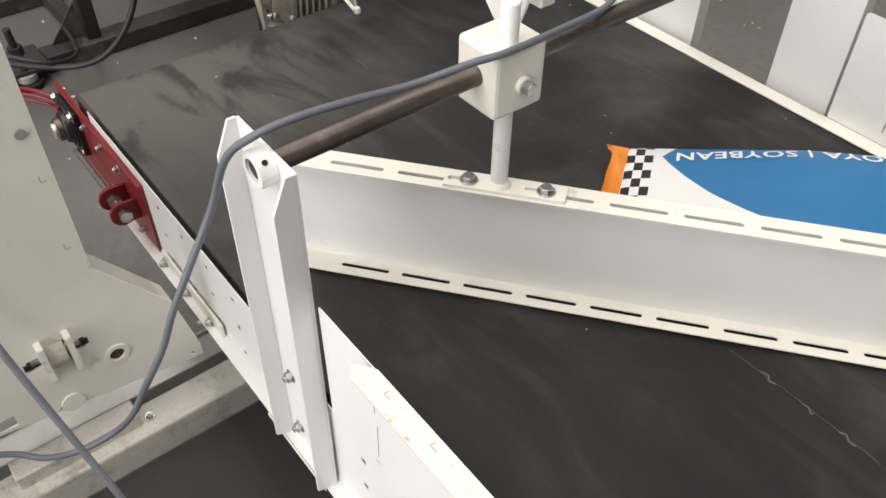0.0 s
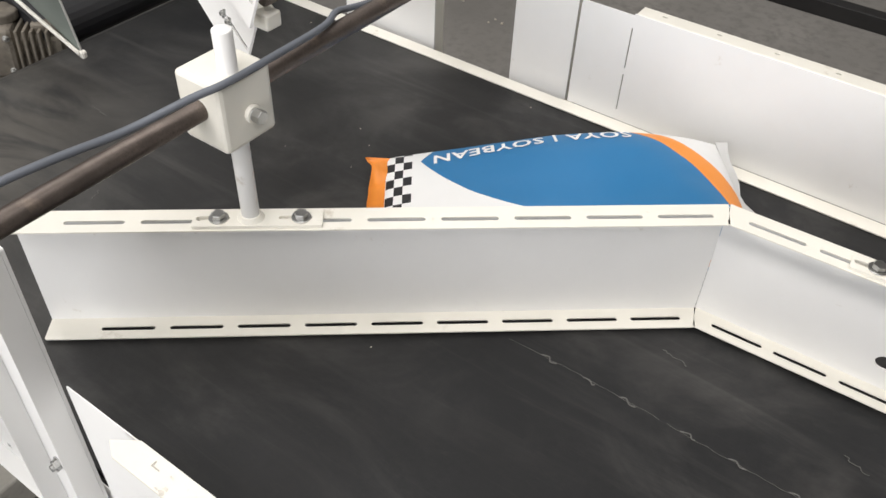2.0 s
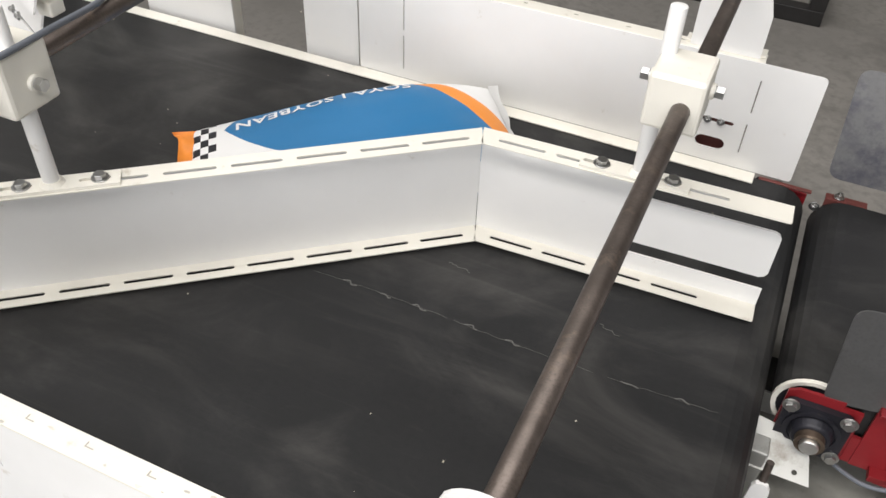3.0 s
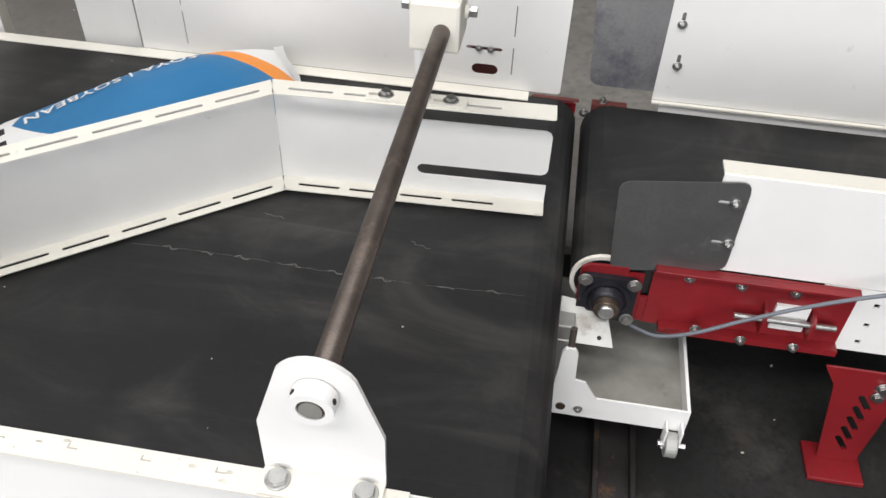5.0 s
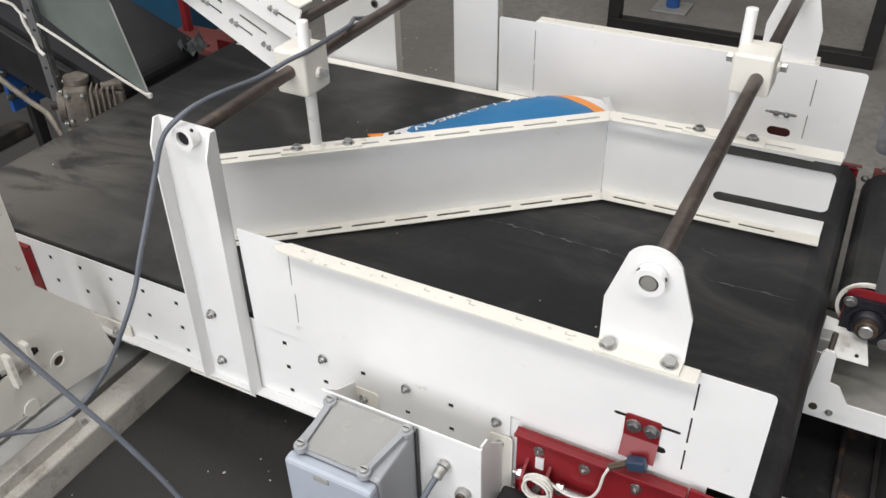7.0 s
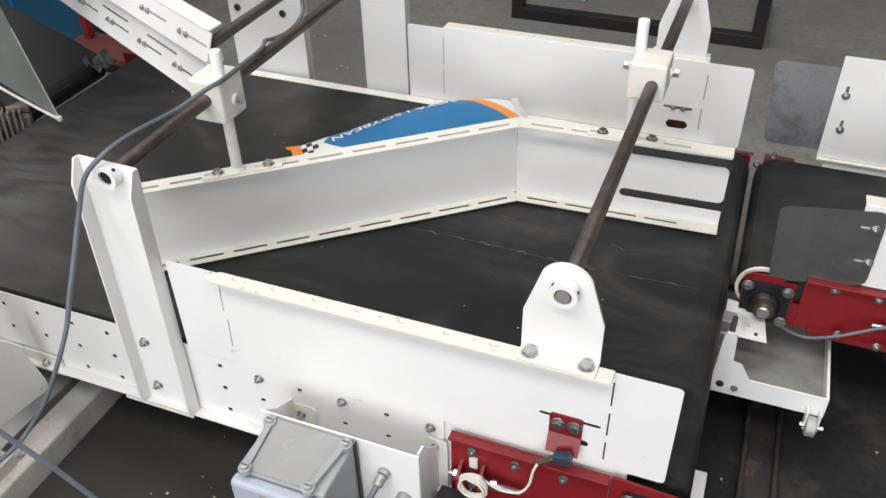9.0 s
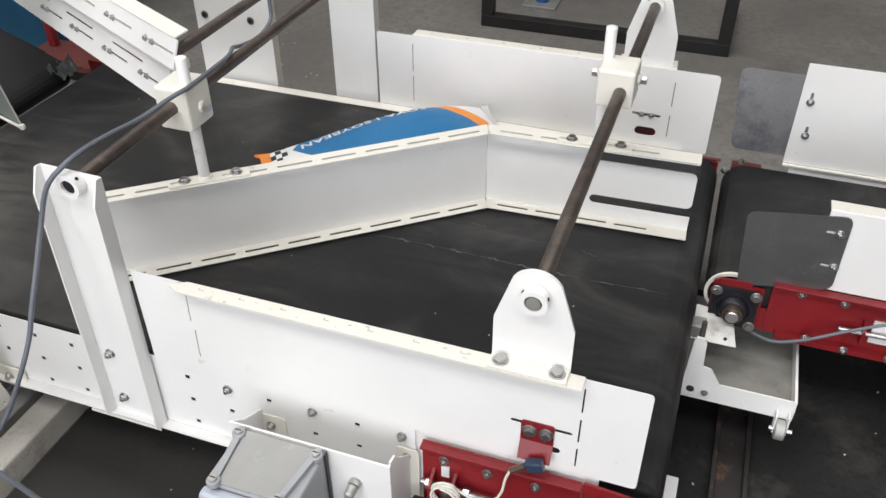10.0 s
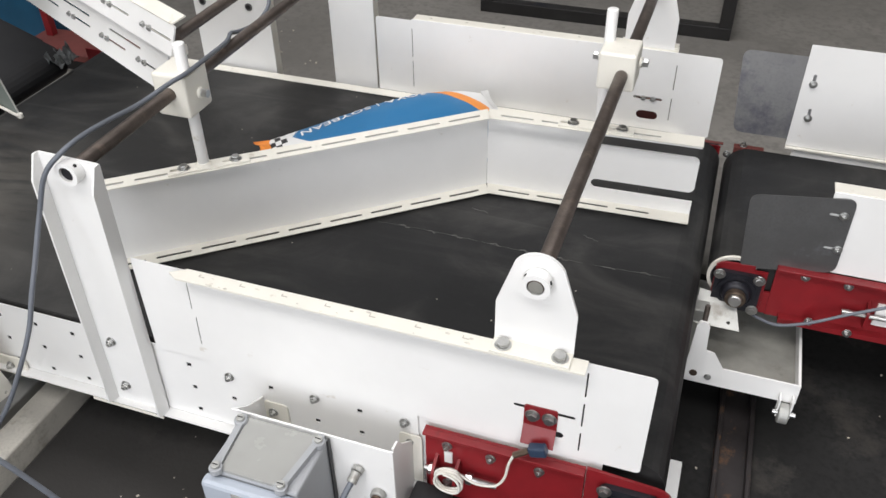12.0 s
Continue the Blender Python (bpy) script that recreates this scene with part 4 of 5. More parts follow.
part("guide_flap", plate(rounded([(1.062, 0.035), (1.26, 0.035), (1.26, 0.275), (1.045, 0.275)], 0.025), [], 0.003, front(1.209)), SMUDGED, c2v, "scuffed grey sheet-steel flap")
for x, z in ((1.232, 0.205), (1.242, 0.108)):
    bolt(c2v, (x, 1.1995, z), NEAR, BOLT_M)
leg = part("leg", plate(rounded([(1.615, FLOOR + 0.016), (1.69, FLOOR + 0.016), (1.70, -0.152), (1.545, -0.152), (1.575, -0.20)], 0.004), [slot(1.645, -0.24 - 0.032 * i, 0.05, 0.012, 4, -55) for i in range(5)], 0.005, front(0.628)), RED, c2v, "red painted pressed-steel leg")
part("foot_plate", box(1.59, 1.70, 0.57, 0.66, FLOOR + 0.0045, FLOOR + 0.0155, 0.002), RED, leg)
for z in (-0.19, -0.215):
    bolt(leg, (1.66, 0.622, z), NEAR, BOLT_L)
for x, y in ((1.65, 1.15), (4.2, 0.75), (4.2, 1.15)):
    part("leg", box(x - 0.03, x + 0.03, y - 0.03, y + 0.03, FLOOR, -0.142, 0.003), RED, c2v)
tagged(curve_tube("cable", [(1.16, 0.675, -0.150), (1.20, 0.645, -0.146), (1.24, 0.625, -0.136), (1.30, 0.618, -0.105), (1.37, 0.62, -0.062), (1.46, 0.622, -0.012), (1.58, 0.62, 0.045), (1.75, 0.62, 0.10)], 0.0038, CABLE), "thin grey cable running along the red side frame", "cable", group="grey cables")

# ---- drip tray with castor between the conveyors ----
tray = thing("castor_tray", "worn white steel tray on small castors with a lever", "tray", (1.19, 0.65, FLOOR))
part("tray_floor", box(1.052, 1.300, 0.515, 0.80, -0.246, -0.242), TRAY, tray)
part("front_wall", box(1.04, 1.306, 0.511, 0.515, -0.264, -0.206), WHITE, tray)
part("side_wall", box(1.300, 1.306, 0.5155, 0.80, -0.262, -0.206), WHITE, tray)
part("back_wall", box(1.05, 1.306, 0.8005, 0.806, -0.262, -0.19), GALV, tray)
part("corner_post", box(1.26, 1.30, 0.72, 0.76, FLOOR + 0.0045, -0.246), BLACK_STEEL, tray)
part("corner_post", box(1.06, 1.10, 0.72, 0.76, FLOOR + 0.0045, -0.246), BLACK_STEEL, tray)
fork = part("castor_fork", box(1.267, 1.271, 0.485, 0.5105, -0.290, -0.236, 0.001), WHITE, tray)
part("castor_fork", box(1.295, 1.299, 0.485, 0.5105, -0.290, -0.236, 0.001), WHITE, tray)
part("castor_wheel", tube((1.2715, 0.49, -0.280), (1.2945, 0.49, -0.280), 0.024, 24, 0.003), GALV, tray)
part("axle", tube((1.260, 0.49, -0.280), (1.310, 0.49, -0.280), 0.006, 10), STEEL, tray)
lever = part("lever", plate([(1.071 + 0.021 * math.cos(radians(a)), -0.222 + 0.021 * math.sin(radians(a))) for a in range(180, 361, 20)] + [(1.084, -0.078), (1.079, -0.068), (1.070, -0.064), (1.061, -0.068), (1.056, -0.078)], [], 0.008, front(0.505)), WHITE, tray)
part("lever_eye", tube((1.071, 0.4972, -0.222), (1.071, 0.4945, -0.222), 0.009, 16), BRONZE, lever)
part("lever_gusset", plate([(1.08, -0.24), (1.140, -0.24), (1.135, -0.205), (1.108, -0.160), (1.085, -0.155)], [], 0.004, front(0.5108)), WHITE, tray)
part("lever_rod", tube((1.070, 0.506, -0.070), (1.070, 0.515, -0.030), 0.006, 16), ROD, lever)
part("hinge_plate", plate([(1.05, 0), (1.155, 0), (1.135, 0.075), (1.05, 0.085)], [slot(1.075, 0.03, 0.012, 0.0115), slot(1.128, 0.015, 0.009, 0.0088)], 0.004, pose(0, 0.60, -0.16, 40)), GALV, tray)
bolt(tray, (1.105, 0.5065, -0.235), NEAR, BOLT_S)
part("stand", box(1.045, 1.08, 0.60, 0.64, -0.242, -0.12, 0.003), GALV, tray)

# ---- rail on the floor, white stand by the belt end ----
fr = thing("floor_rail", "rust-streaked dark steel channel lying on the floor", "rail", (1.2, 0.0, FLOOR))
part("channel_base", box(1.158, 1.244, -2.2, 0.75, FLOOR + 0.0045, FLOOR + 0.012), RUST, fr)
for x in (1.158, 1.232):
    part("channel_side", box(x, x + 0.012, -2.2, 0.75, FLOOR + 0.0122, FLOOR + 0.035, 0.003), RUST, fr)
st = tagged(part("stand_plate", box(1.046, 1.082, 0.17, 0.29, FLOOR + 0.0045, -0.295, 0.003), WHITE), "white painted steel stand plate beneath the belt end", "stand")

# ---- infeed conveyor, chute plate and drive ----
inf = thing("infeed_conveyor", "inclined feeding conveyor with a black belt", "conveyor", (-1.8, 0.85, FLOOR))
INF = Matrix.Translation((-1.06, 0, 0.03)) @ pose(0, 0, 0, 0, 20, 0)
bm = belt_mesh(-2.4, 0.0, 0.66, 1.06, 0.0, 0.055)
bm.transform(INF)
part("belt", bm, RUBBER, inf, "black rubber belt")
bm = box(-2.4, -0.12, 0.628, 0.655, -0.17, -0.02, 0.003)
bm.transform(INF)
part("side_frame", bm, BLACK_STEEL, inf, "black painted side frame")
bm = box(-2.4, -0.12, 1.065, 1.09, -0.17, -0.02, 0.003)
bm.transform(INF)
part("side_frame", bm, BLACK_STEEL, inf)
wrap = bmesh.new()
rows = [[wrap.verts.new((-1.12 + 0.009 * i, 0.99 + 0.008 * j, 0.012 + 0.045 * abs(noise.noise(Vector((i * 0.45, j * 0.5, 2.0)))) * (1 + math.sin(i * 0.35)) + 0.012 * noise.noise(Vector((i * 1.3, j * 1.3, 7.0))))) for j in range(12)] for i in range(11)]
for i in range(10):
    for j in range(11):
        wrap.faces.new((rows[i][j], rows[i + 1][j], rows[i + 1][j + 1], rows[i][j + 1]))
bmesh.ops.solidify(wrap, geom=wrap.faces[:], thickness=0.001)
part("plastic_wrap", wrap, PLASTIC, inf, "crumpled clear plastic wrap on the belt corner")
for x, y in ((-1.7, 1.08), (-3.0, 0.64), (-3.0, 1.08)):
    part("leg", box(x - 0.025, x + 0.025, y - 0.02, y + 0.02, FLOOR, -0.05 - (x + 1.06) * 0.36, 0.003), BLACK_STEEL, inf)
bb = thing("blue_drive_frame", "blue painted steel frame plate studded with bolts", "machine frame", (-1.57, 0.68, FLOOR))
part("frame_plate", box(-1.58, -1.56, 0.64, 1.02, -0.15, 0.03, 0.003), BLUE, bb)
part("upper_panel", box(-1.60, -1.58, 0.50, 0.76, 0.05, 0.30, 0.003), TEAL, bb)
part("top_edge", box(-1.60, -1.56, 0.50, 0.76, 0.032, 0.048, 0.002), GALV, bb)
part("leg", box(-1.60, -1.57, 0.71, 0.75, FLOOR, -0.131, 0.003), BLACK_STEEL, bb)
for y in (0.64, 0.67, 0.70, 0.73, 0.76):
    for z in (-0.01, -0.095):
        bolt(bb, (-1.56, y, z + 0.005 * math.sin(y * 40)), (1, 0, 0), BOLT_L)
chute = thing("chute_plate", "green-grey sheet-steel chute plate tied back with rope", "chute plate", (-1.1, 0.62, 0.06))
part("sheet", plate([(-0.862, 0.062), (-0.93, 0.33), (-1.05, 0.80), (-1.34, 0.80), (-1.34, 0.305), (-1.262, 0.264), (-1.15, 0.202), (-1.0, 0.127)], [], 0.003, front(0.6215)), GREEN_PLATE, chute)
part("edge_fold", tube((-0.862, 0.620, 0.062), (-0.93, 0.620, 0.33), 0.0025, 8), GALV, chute)
part("corner_knot", box(-0.870, -0.854, 0.613, 0.627, 0.053, 0.071, 0.005), ROPE, chute)
tagged(curve_tube("rope", [(-0.862, 0.614, 0.064), (-1.0, 0.605, 0.125), (-1.15, 0.592, 0.20), (-1.262, 0.575, 0.262), (-1.30, 0.56, 0.30), (-1.40, 0.45, 0.35), (-1.6, 0.2, 0.42)], 0.0045, ROPE), "white rope stretched from the chute plate corner", "rope")
tagged(curve_tube("rope", [(-1.262, 0.572, 0.265), (-1.255, 0.568, 0.24), (-1.24, 0.57, 0.20), (-1.225, 0.565, 0.165), (-1.20, 0.562, 0.15)], 0.0055, ROPE), "frayed loose end of a white rope", "rope")
ang = thing("perforated_post", "grey perforated steel angle upright beside the chute", "post", (-1.225, 0.57, FLOOR))
part("face", plate([(-0.012, 0), (0.012, 0), (0.012, 1.6), (-0.012, 1.6)], [slot(0.0, 0.06 + 0.06 * i, 0.010, 0.0098) for i in range(25)], 0.003, pose(-1.228, 0.575, FLOOR, 90, 0, 25)), GREY_PLATE, ang)
part("side", plate([(0, 0), (0.022, 0), (0.022, 1.6), (0, 1.6)], [slot(0.011, 0.09 + 0.06 * i, 0.010, 0.0098) for i in range(25)], 0.003, pose(-1.216, 0.582, FLOOR, 90, 0, 105)), GREY_PLATE, ang)
gm = thing("gear_motor", "dusty cast gear motor with cooling fins and an open shaft bore", "motor", (-1.15, 0.66, -0.05))
GM = Matrix.Translation((-1.215, 0.600, -0.018)) @ pose(0, 0, 0, 0, 4, 42) @ Matrix.Scale(1.18, 4)
part("gear_case", box(0.0, 0.062, -0.046, 0.046, -0.06, 0.052, 0.010), DUST, gm, "", GM)
part("case_cap", tube((0.034, 0.0, 0.050), (0.034, 0.0, 0.070), 0.033, 20, 0.004), DUST, gm, "", GM)
part("case_foot", box(-0.004, 0.07, -0.06, 0.06, -0.072, -0.058, 0.003), DUST, gm, "", GM)
part("bore_flange", ring((0.0, 0, -0.008), (-1, 0, 0), 0.043, 0.030, 0.018), DUST, gm, "", GM)
part("bore_shade", tube((-0.001, 0, -0.008), (-0.003, 0, -0.008), 0.030, 20), RUST, gm, "", GM)
part("shaft_stub", tube((-0.003, 0, -0.008), (-0.040, 0, -0.008), 0.016, 18, 0.002), RUST, gm, "rusty shaft stub", GM)
for i in range(5):
    part("fin", box(0.068 + 0.014 * i, 0.074 + 0.014 * i, -0.052, 0.052, -0.062, 0.050, 0.002), DUST, gm, "", GM)
part("motor_core", box(0.060, 0.150, -0.040, 0.040, -0.052, 0.036, 0.01), DUST, gm, "", GM)
part("terminal_box", box(0.095, 0.150, -0.036, 0.036, 0.036, 0.058, 0.004), DUST, gm, "", GM)
part("motor_mount", box(-1.18, -1.10, 0.61, 0.72, FLOOR, -0.118, 0.004), BLACK_STEEL, gm)
for y, z in ((-0.036, 0.040), (0.036, 0.040), (-0.036, -0.05), (0.036, -0.05)):
    bolt(gm, GM @ Vector((0.0, y, z)), GM.to_3x3() @ Vector((-1, 0, 0)), BOLT_M)
for x, z in ((0.012, 0.03), (0.05, 0.03), (0.012, -0.04), (0.05, -0.04)):
    bolt(gm, GM @ Vector((x, -0.046, z)), GM.to_3x3() @ Vector((0, -1, 0)), BOLT_S)

# ---- black frame on the floor beyond the infeed ----
bf = thing("floor_frame", "dusty black welded steel frame lying on the floor", "frame", (-1.9, 0.4, FLOOR))
part("base_bar", box(-1.985, -1.905, 0.13, 0.90, FLOOR + 0.001, FLOOR + 0.056, 0.004), DUSTY_STEEL, bf)
part("base_bar", box(-2.44, -2.36, -0.3, 1.5, FLOOR + 0.001, FLOOR + 0.056, 0.004), DUSTY_STEEL, bf)
part("base_bar", box(-3.05, -2.97, -1.0, 1.6, FLOOR + 0.001, FLOOR + 0.056, 0.004), DUSTY_STEEL, bf)
part("cross_bar", box(-2.3595, -1.9855, 0.262, 0.305, FLOOR + 0.001, FLOOR + 0.054, 0.004), DUSTY_STEEL, bf)
part("cross_bar", box(-2.9695, -2.4405, 0.262, 0.305, FLOOR + 0.001, FLOOR + 0.054, 0.004), DUSTY_STEEL, bf)
part("gusset", plate([(0, 0), (0.10, 0), (0, 0.12)], [], 0.006, pose(-1.968, 0.272, FLOOR + 0.0565, 90, 0, -90)), DUSTY_STEEL, bf)
part("foot_plate", box(-2.02, -1.86, -0.02, 0.129, FLOOR + 0.045, FLOOR + 0.056, 0.003), DUSTY_STEEL, bf)
part("upright", box(-1.972, -1.927, 0.273, 0.318, FLOOR + 0.0565, 0.9, 0.004), BLACK_STEEL, bf)
part("castor", tube((-2.375, 0.86, FLOOR + 0.045), (-2.335, 0.86, FLOOR + 0.045), 0.044, 24, 0.006), RUBBER, bf)
lf = thing("levelling_foot", "rusty threaded levelling foot with a round pad", "machine foot", (-1.88, 0.055, FLOOR))
part("pad", tube((-1.88, 0.055, FLOOR + 0.001), (-1.88, 0.055, FLOOR + 0.02), 0.045, 24, 0.004), BLACK_STEEL, lf)
part("pad_plate", tube((-1.88, 0.055, FLOOR + 0.02), (-1.88, 0.055, FLOOR + 0.044), 0.03, 24, 0.003), GALV, lf)
part("screw", tube((-1.88, 0.055, FLOOR + 0.042), (-1.87, 0.045, FLOOR + 0.20), 0.011, 12), RUST, lf)
part("nut", tube((-1.876, 0.051, FLOOR + 0.11), (-1.874, 0.049, FLOOR + 0.14), 0.022, 6), RUST, lf)
tagged(curve_tube("hose", [(-2.1, -0.25, -0.2), (-1.95, -0.1, -0.30), (-1.75, 0.08, -0.32), (-1.62, 0.22, -0.28), (-1.58, 0.33, -0.15), (-1.6, 0.38, 0.02), (-1.7, 0.42, 0.25)], 0.009, DARK_CABLE), "black rubber hose hanging in a loop", "hose")
tagged(curve_tube("hose", [(-2.0, -0.30, -0.25), (-1.82, -0.05, -0.26), (-1.72, 0.10, -0.30), (-1.80, 0.2, -0.34), (-1.95, 0.22, -0.33)], 0.007, DARK_CABLE), "black cable looped over the frame", "hose")
for k in range(3):
    tagged(curve_tube("red_wire", [(-1.30, -0.10 - 0.02 * k, -0.10), (-1.2, -0.06 - 0.015 * k, -0.055 - 0.006 * k), (-1.13, -0.02, -0.06 - 0.012 * k), (-1.12, -0.03, -0.12)], 0.004, RED), "thin red wire by the bearing", "wire", group="red wires")
tagged(curve_tube("conduit", [(-1.75, 0.62, 0.08), (-1.55, 0.61, 0.0), (-1.41, 0.60, -0.055), (-1.325, 0.59, -0.075), (-1.28, 0.578, -0.10), (-1.245, 0.57, -0.15), (-1.235, 0.565, -0.25), (-1.235, 0.56, -0.43)], 0.010, DUST), "dusty beige conduit hose beside the gear motor", "hose")

# ---- far side of the hall ----
tb = thing("black_trestle", "black square-tube steel trestle standing on the floor", "trestle", (0.42, 3.1, FLOOR))
part("foot_bar", box(-0.20, 1.02, 2.95, 3.01, FLOOR + 0.001, FLOOR + 0.06, 0.003), BLACK_STEEL, tb)
for x in (-0.20, 0.96):
    part("leg", box(x, x + 0.06, 2.95, 3.01, FLOOR + 0.06, 0.75, 0.003), BLACK_STEEL, tb)
part("top_bar", box(-0.20, 1.02, 2.95, 3.01, 0.75, 0.81, 0.004), BLACK_STEEL, tb)
part("foot_stub", box(0.96, 1.02, 3.011, 3.5, FLOOR + 0.001, FLOOR + 0.06, 0.003), BLACK_STEEL, tb)
bp = thing("blue_stand", "blue steel column on a grey foot plate", "stand", (0.02, 3.36, FLOOR))
part("column", tube((0.02, 3.36, FLOOR + 0.012), (0.02, 3.36, 0.70), 0.035, 20), BLUE, bp)
part("foot_plate", box(-0.07, 0.11, 3.27, 3.45, FLOOR + 0.001, FLOOR + 0.012, 0.002), GALV, bp)
br = thing("blue_cabinet", "tall dark blue painted steel cabinet", "cabinet", (-2.4, 2.2, FLOOR))
part("body", box(-2.9, -1.98, 1.95, 2.5, FLOOR + 0.001, 1.3, 0.02), TEAL, br)
part("door_edge", box(-2.45, -2.43, 1.944, 1.9495, FLOOR + 0.05, 1.28), BLUE, br)
rb = thing("red_platform", "low dark red steel platform with a red upright", "platform", (-1.75, 1.95, FLOOR))
part("deck", box(-2.0, -1.40, 1.72, 1.94, FLOOR + 0.06, FLOOR + 0.09, 0.003), DARK_RED, rb)
part("deck_base", box(-1.95, -1.40, 1.75, 1.92, FLOOR + 0.001, FLOOR + 0.06), BLACK_STEEL, rb)
part("upright", box(-1.95, -1.915, 1.86, 1.895, FLOOR + 0.09, 0.6, 0.003), RED, rb)
sk = tagged(part("sack_pile", box(-3.2, -2.95, 1.6, 2.1, FLOOR + 0.001, 0.7, 0.06), SACK), "pale full sack standing on end", "sack")

# ---- sack of soya ----
L, WD, TH = 0.63, 0.355, 0.125
SACK_M = Matrix.Translation((0.192, 0.829, 0.002)) @ pose(0, 0, 0, 0, 0, 36) @ Matrix.Translation((-L / 2, -WD / 2, 0))


def sack_half(u, v):
    """Half thickness of the filled sack at u along, v across, both 0 to 1."""
    a = max(0.0, 1 - abs(2 * u - 1) ** 2.9) ** 0.62
    b = max(0.0, 1 - abs(2 * v - 1) ** 3.2) ** 0.5
    n = noise.noise(Vector((u * 3.2, v * 2.3, 1.3))) * 0.12 + noise.noise(Vector((u * 9, v * 7, 4.1))) * 0.05
    return TH / 2 * a * b * (1 + n) * slump(u)


def slump(u):
    """The filling has slid towards the closed end, and the stitched end lies thin."""
    k = min(1.0, u / 0.72)
    return 0.44 + 0.56 * k * k * (3 - 2 * k)


def sack_point(u, v, side):
    pinch = 1 - 0.05 * (abs(2 * u - 1) ** 8) - 0.12 * (1 - u) ** 3
    vv = 0.5 + (v - 0.5) * pinch
    h = sack_half(u, v)
    mid = TH / 2 * slump(u)
    z = mid + side * h if side > 0 else max(0.0, mid - h)
    return Vector((u * L, vv * WD, z))


def sack_material():
    """White woven sack with blue field, orange arcs and a chequered end printed on it."""
    m = SACK.copy()
    m.name = "printed_sack"
    nt = m.node_tree
    b = nt.nodes["Principled BSDF"]
    co = nt.nodes.new("ShaderNodeTexCoord")
    sep = nt.nodes.new("ShaderNodeSeparateXYZ")
    nt.links.new(co.outputs["Object"], sep.inputs[0])
    X, Y, Z = sep.outputs

    def math_node(op, a, c=None):
        n = nt.nodes.new("ShaderNodeMath")
        n.operation = op
        for k, v in enumerate((a, c)):
            if v is None:
                continue
            if isinstance(v, (int, float)):
                n.inputs[k].default_value = v
            else:
                nt.links.new(v, n.inputs[k])
        return n.outputs[0]

    def both(*fs):
        out = fs[0]
        for f in fs[1:]:
            out = math_node("MULTIPLY", out, f)
        return out

    def above(a, c):
        return math_node("GREATER_THAN", a, c)

    def line(k, c):
        return math_node("ADD", math_node("MULTIPLY", X, k), c)

    def circle(cx, cy, r):
        dx, dy = math_node("SUBTRACT", X, cx), math_node("SUBTRACT", Y, cy)
        return above(r, math_node("SQRT", math_node("ADD", math_node("MULTIPLY", dx, dx), math_node("MULTIPLY", dy, dy))))

    def inverse(f):
        return math_node("SUBTRACT", 1.0, f)

    top = above(Z, math_node("ADD", 0.022, math_node("MULTIPLY", X, 0.045)))
    inA, inB = circle(0.13, -0.05, 0.495), circle(0.165, -0.08, 0.528)
    left = both(circle(0.50, 0.54, 0.50), above(line(1.5, 0.20), Y))
    right = above(math_node("ADD", math_node("MULTIPLY", Y, 0.857), 0.53), X)
    blue = both(top, inA, left, right, above(Y, 0.018))
    arc = both(top, inB, inverse(inA), above(X, 0.36), above(Y, 0.11))
    wedge = both(top, inverse(right), inB, above(0.16, Y), above(X, 0.5))
    orange = math_node("MAXIMUM", arc, wedge)
    cx = math_node("FLOOR", math_node("MULTIPLY", X, 62.0))
    cy = math_node("FLOOR", math_node("MULTIPLY", Y, 40.0))
    check = both(top, math_node("MODULO", math_node("ADD", cx, cy), 2.0), above(X, 0.001), above(0.0484, X))
    old = b.inputs["Base Color"].links[0].from_socket
    for fac, colour in ((blue, (0.018, 0.16, 0.36)), (orange, (0.80, 0.27, 0.035)), (check, (0.015, 0.015, 0.017))):
        x = nt.nodes.new("ShaderNodeMix")
        x.data_type = "RGBA"
        nt.links.new(fac, x.inputs["Factor"])
        nt.links.new(old, x.inputs[6])
        x.inputs[7].default_value = (*colour, 1)
        old = x.outputs[2]
    nt.links.new(old, b.inputs["Base Color"])
    return m


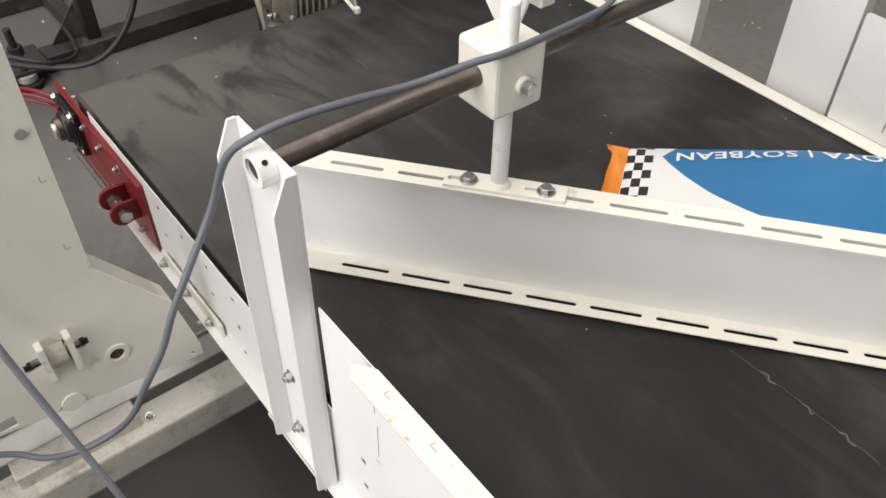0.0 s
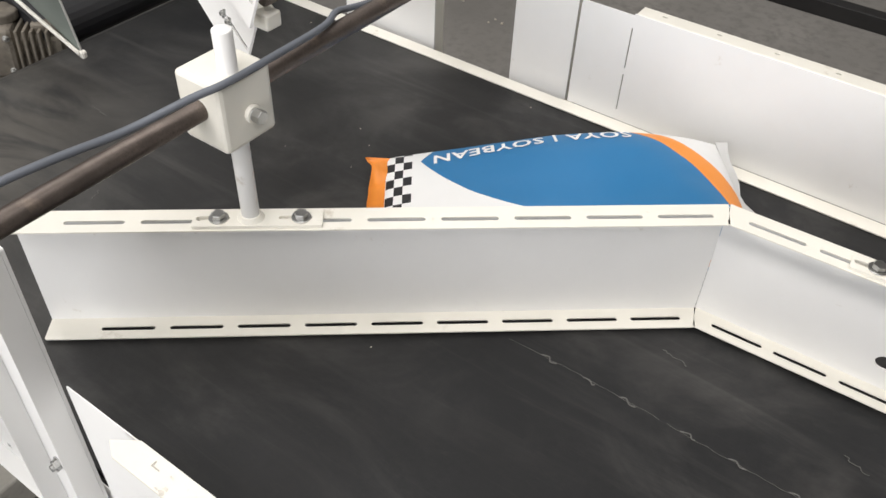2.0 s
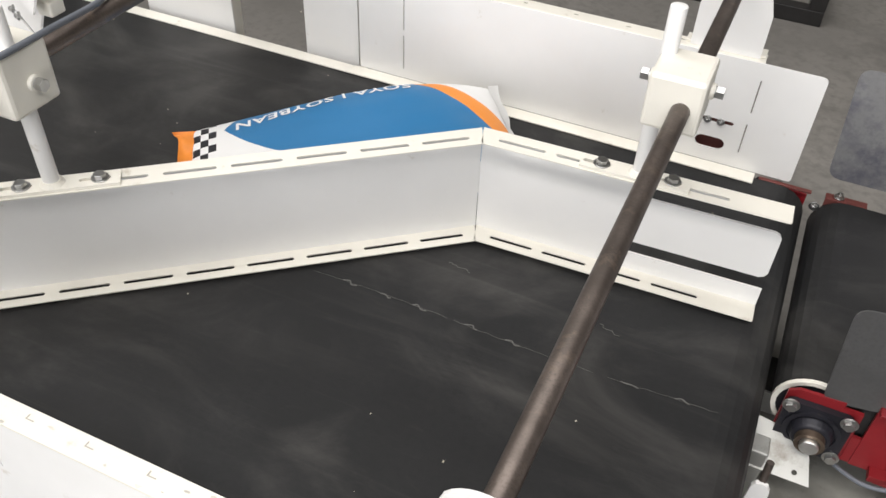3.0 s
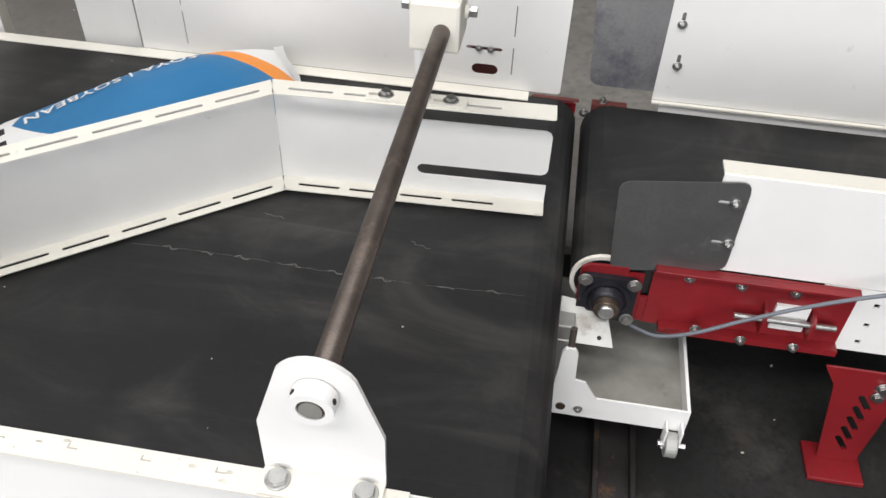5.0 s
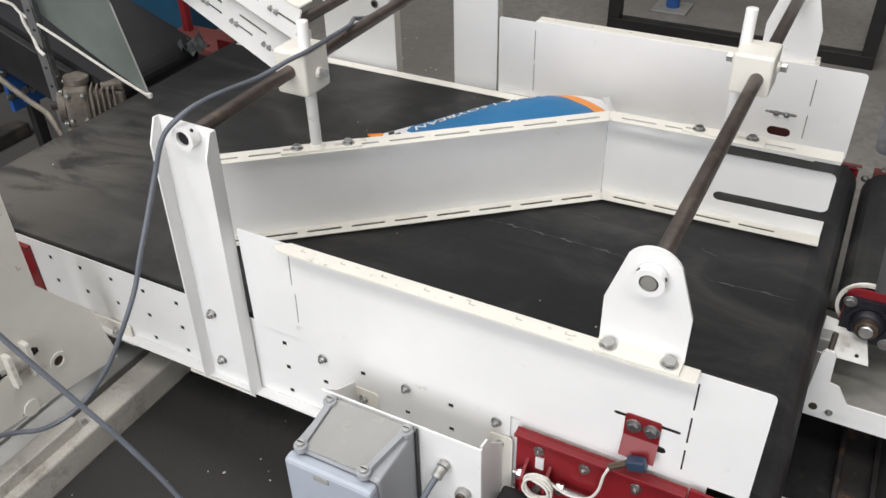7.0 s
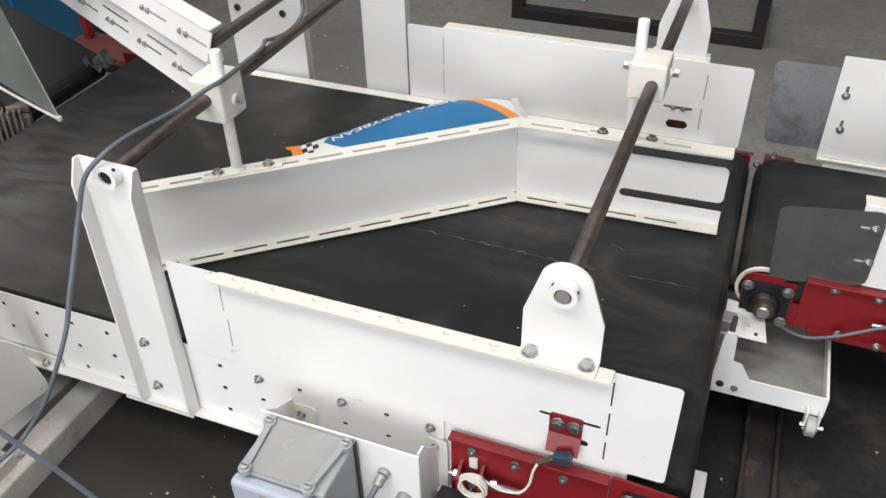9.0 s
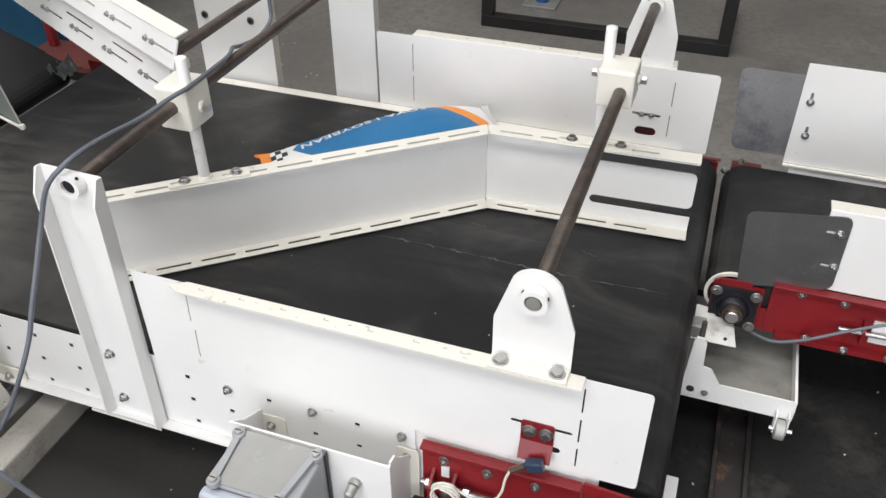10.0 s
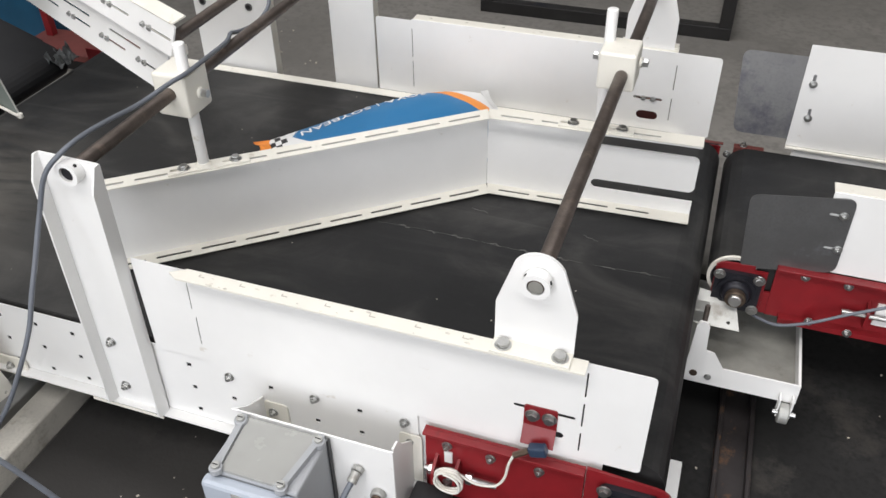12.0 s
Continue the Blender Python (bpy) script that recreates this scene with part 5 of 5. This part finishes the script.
def sack():
    s = thing("soya_sack", "full white woven sack printed blue and orange, lying on the belt", "sack", SACK_M @ Vector((L / 2, WD / 2, 0)))
    nu, nv = 64, 44
    bm = bmesh.new()
    grid = {}
    for side in (1, -1):
        for i in range(nu + 1):
            for j in range(nv + 1):
                if side < 0 and (i in (0, nu) or j in (0, nv)):
                    grid[side, i, j] = grid[1, i, j]
                    continue
                u, v = 0.5 - 0.5 * math.cos(math.pi * i / nu), 0.5 - 0.5 * math.cos(math.pi * j / nv)
                grid[side, i, j] = bm.verts.new(sack_point(u, v, side))
        for i in range(nu):
            for j in range(nv):
                bm.faces.new((grid[side, i, j], grid[side, i + 1, j], grid[side, i + 1, j + 1], grid[side, i, j + 1]))
    body = part("body", bm, sack_material(), s, "", SACK_M, True)
    seam = bmesh.new()
    for j in range(31):
        v = j / 30
        base = sack_point(0, v, 1)
        curl = max(0.0, (v - 0.72) / 0.28)
        ruck = 0.005 * math.sin(v * 17) + 0.003 * math.sin(v * 31)
        for k, dx in enumerate((0.006, -0.013, -0.030)):
            for dz in (0.0009, -0.0009):
                seam.verts.new((dx - 0.004 * k * curl * curl + 0.3 * k * ruck, base.y + 0.004 * k * curl - 0.006 * k * (j == 30), max(0.002, base.z + k * (ruck * 0.8 - 0.004) + 0.011 * k * curl ** 2) + dz))
    seam.verts.ensure_lookup_table()
    for j in range(30):
        a, c = seam.verts[6 * j:6 * j + 6], seam.verts[6 * j + 6:6 * j + 12]
        for p, q in ((0, 2), (2, 4)):
            seam.faces.new((a[p], a[q], c[q], c[p]))
            seam.faces.new((a[p + 1], c[p + 1], c[q + 1], a[q + 1]))
        seam.faces.new((a[4], a[5], c[5], c[4]))
    part("stitched_hem", seam, ORANGE, s, "orange stitched paper hem", SACK_M, True)
    end = bmesh.new()
    for j in range(13):
        v = j / 12
        for dx in (-0.004, 0.016 + 0.004 * math.sin(v * 20)):
            end.verts.new((L + dx, (0.04 + 0.92 * v) * WD, TH / 2 + 0.010 * math.sin(v * 8)))
    end.verts.ensure_lookup_table()
    for j in range(12):
        end.faces.new((end.verts[2 * j], end.verts[2 * j + 1], end.verts[2 * j + 3], end.verts[2 * j + 2]))
    bmesh.ops.solidify(end, geom=end.faces[:], thickness=0.002)
    part("end_hem", end, SACK, s, "white folded end hem", SACK_M)
    part("ear", tube((L + 0.005, 0.02, TH / 2), (L + 0.06, -0.02, 0.03), 0.008, 8, 0.0, 0.003), SACK, s, "white twisted corner ear", SACK_M)

    def word(text, size, u0, v0, along, mat, on_side=False):
        """Letters laid on the sack, each glyph following its surface."""
        c = bpy.data.curves.new(text, "FONT")
        c.body, c.size, c.resolution_u, c.offset = text, size, 2, size * 0.02
        c.space_character = 1.05
        tmp = bpy.data.objects.new("tmp", c)
        scene.collection.objects.link(tmp)
        me = bpy.data.meshes.new_from_object(tmp.evaluated_get(bpy.context.evaluated_depsgraph_get()))
        bpy.data.objects.remove(tmp)
        bm = bmesh.new()
        bm.from_mesh(me)
        bmesh.ops.triangulate(bm, faces=bm.faces)
        bmesh.ops.subdivide_edges(bm, edges=[e for e in bm.edges if e.calc_length() > size * 0.2], cuts=2, use_grid_fill=False)
        bmesh.ops.triangulate(bm, faces=bm.faces)
        for w in bm.verts:
            x, y = w.co.x * along, w.co.y * along
            if on_side:
                u, h = (u0 + x) / L, v0 + y
                lo, hi, face = 0.0, 0.5, 1 if h > TH / 2 * slump(u) else -1
                for _ in range(30):
                    mid = (lo + hi) / 2
                    if sack_half(u, mid) < abs(h - TH / 2 * slump(u)):
                        lo = mid
                    else:
                        hi = mid
                w.co = sack_point(u, hi, face) + Vector((0, -0.0022, 0.0004))
            else:
                w.co = sack_point((u0 + x) / L, (v0 + y) / WD, 1) + Vector((0, 0, 0.0016))
        me2 = bpy.data.meshes.new(text.lower())
        bm.to_mesh(me2)
        bm.free()
        me2.materials.append(mat)
        part("printed_word", me2, mat, body, "", SACK_M)

    word("SOYA | SOYBEAN", 0.045, 0.45, 0.318, -1, INK_WHITE)
    word("SOYA", 0.042, 0.16, TH * 0.30, 1, INK_BLUE, True)
    word("ELITE", 0.022, 0.30, TH * 0.30, 1, INK_BLUE, True)
    word("SOYBEAN", 0.042, 0.39, TH * 0.30, 1, INK_BLUE, True)
    return s


sack()

# ---- litter and loose threads ----
def litter(name, label, n, area, z, size, mat, longish):
    rnd = random.Random(len(name) * 7 + n)
    bm = bmesh.new()
    for _ in range(n):
        x, y = rnd.uniform(area[0], area[1]), rnd.uniform(area[2], area[3])
        s = size * rnd.uniform(0.4, 1.3)
        g = box(-s, s, -s / longish, s / longish, 0, s * 0.5, 0, Matrix.Translation((x, y, z)) @ pose(0, 0, 0, 0, 0, rnd.uniform(0, 180)))
        join(bm, g)
    return tagged(part(name, bm, mat), label, "litter", kind="stuff")


litter("belt_crumbs", "pale crumbs and lint scattered on the black belt", 34, (-1.0, 0.98, 0.05, 1.15), 0.0002, 0.0015, FLECK, 1.6)
litter("floor_crumbs", "pale grains scattered on the dark floor", 190, (-0.38, 2.2, -0.6, 0.9), FLOOR + 0.0044, 0.0026, FLECK, 1.5)
litter("floor_grit", "light grit scattered on the concrete floor", 160, (-3.0, -0.5, -1.0, 2.6), FLOOR + 0.0005, 0.005, FLECK, 1.4)
rnd = random.Random(5)
splice = []
for i in range(60):
    splice.append((0.27 + 0.0122 * i, 0.541 + 0.004 * math.sin(i * 0.13) + rnd.uniform(-0.0012, 0.0012), 0.0004))
for a, b in ((0, 22), (22, 43), (44, 59)):
    curve_tube("splice_thread", splice[a:b], 0.0003, THREAD, conveyor, "pale frayed belt splice")
for i in (5, 11, 16, 24, 30, 37, 46, 53):
    x, y, z = splice[i]
    curve_tube("splice_tuft", [(x - 0.004, y, z), (x + 0.004 + rnd.uniform(0, 0.006), y + rnd.uniform(-0.004, 0.004), z + 0.0005), (x + 0.014, y + rnd.uniform(-0.005, 0.003), z + 0.0004), (x + rnd.uniform(0.016, 0.026), y - 0.002, z)], 0.0010, THREAD, conveyor, "frayed tuft of the belt splice")
for (x, y), ang, ln, mat in (((0.20, 0.60), 100, 0.04, ROPE), ((0.52, 0.66), 170, 0.05, THREAD), ((0.80, 0.63), 160, 0.04, THREAD), ((-0.72, 0.55), 172, 0.05, THREAD), ((-0.52, 0.36), 110, 0.03, THREAD)):
    pts = []
    for i in range(9):
        d = ln * i / 8
        pts.append((x + d * math.cos(radians(ang)) + rnd.uniform(-0.003, 0.003), y + d * math.sin(radians(ang)) * 0.9 + rnd.uniform(-0.003, 0.003), 0.0008))
    tagged(curve_tube("thread", pts, 0.0005, mat), "loose pale thread lying on the belt", "thread", group="loose threads")
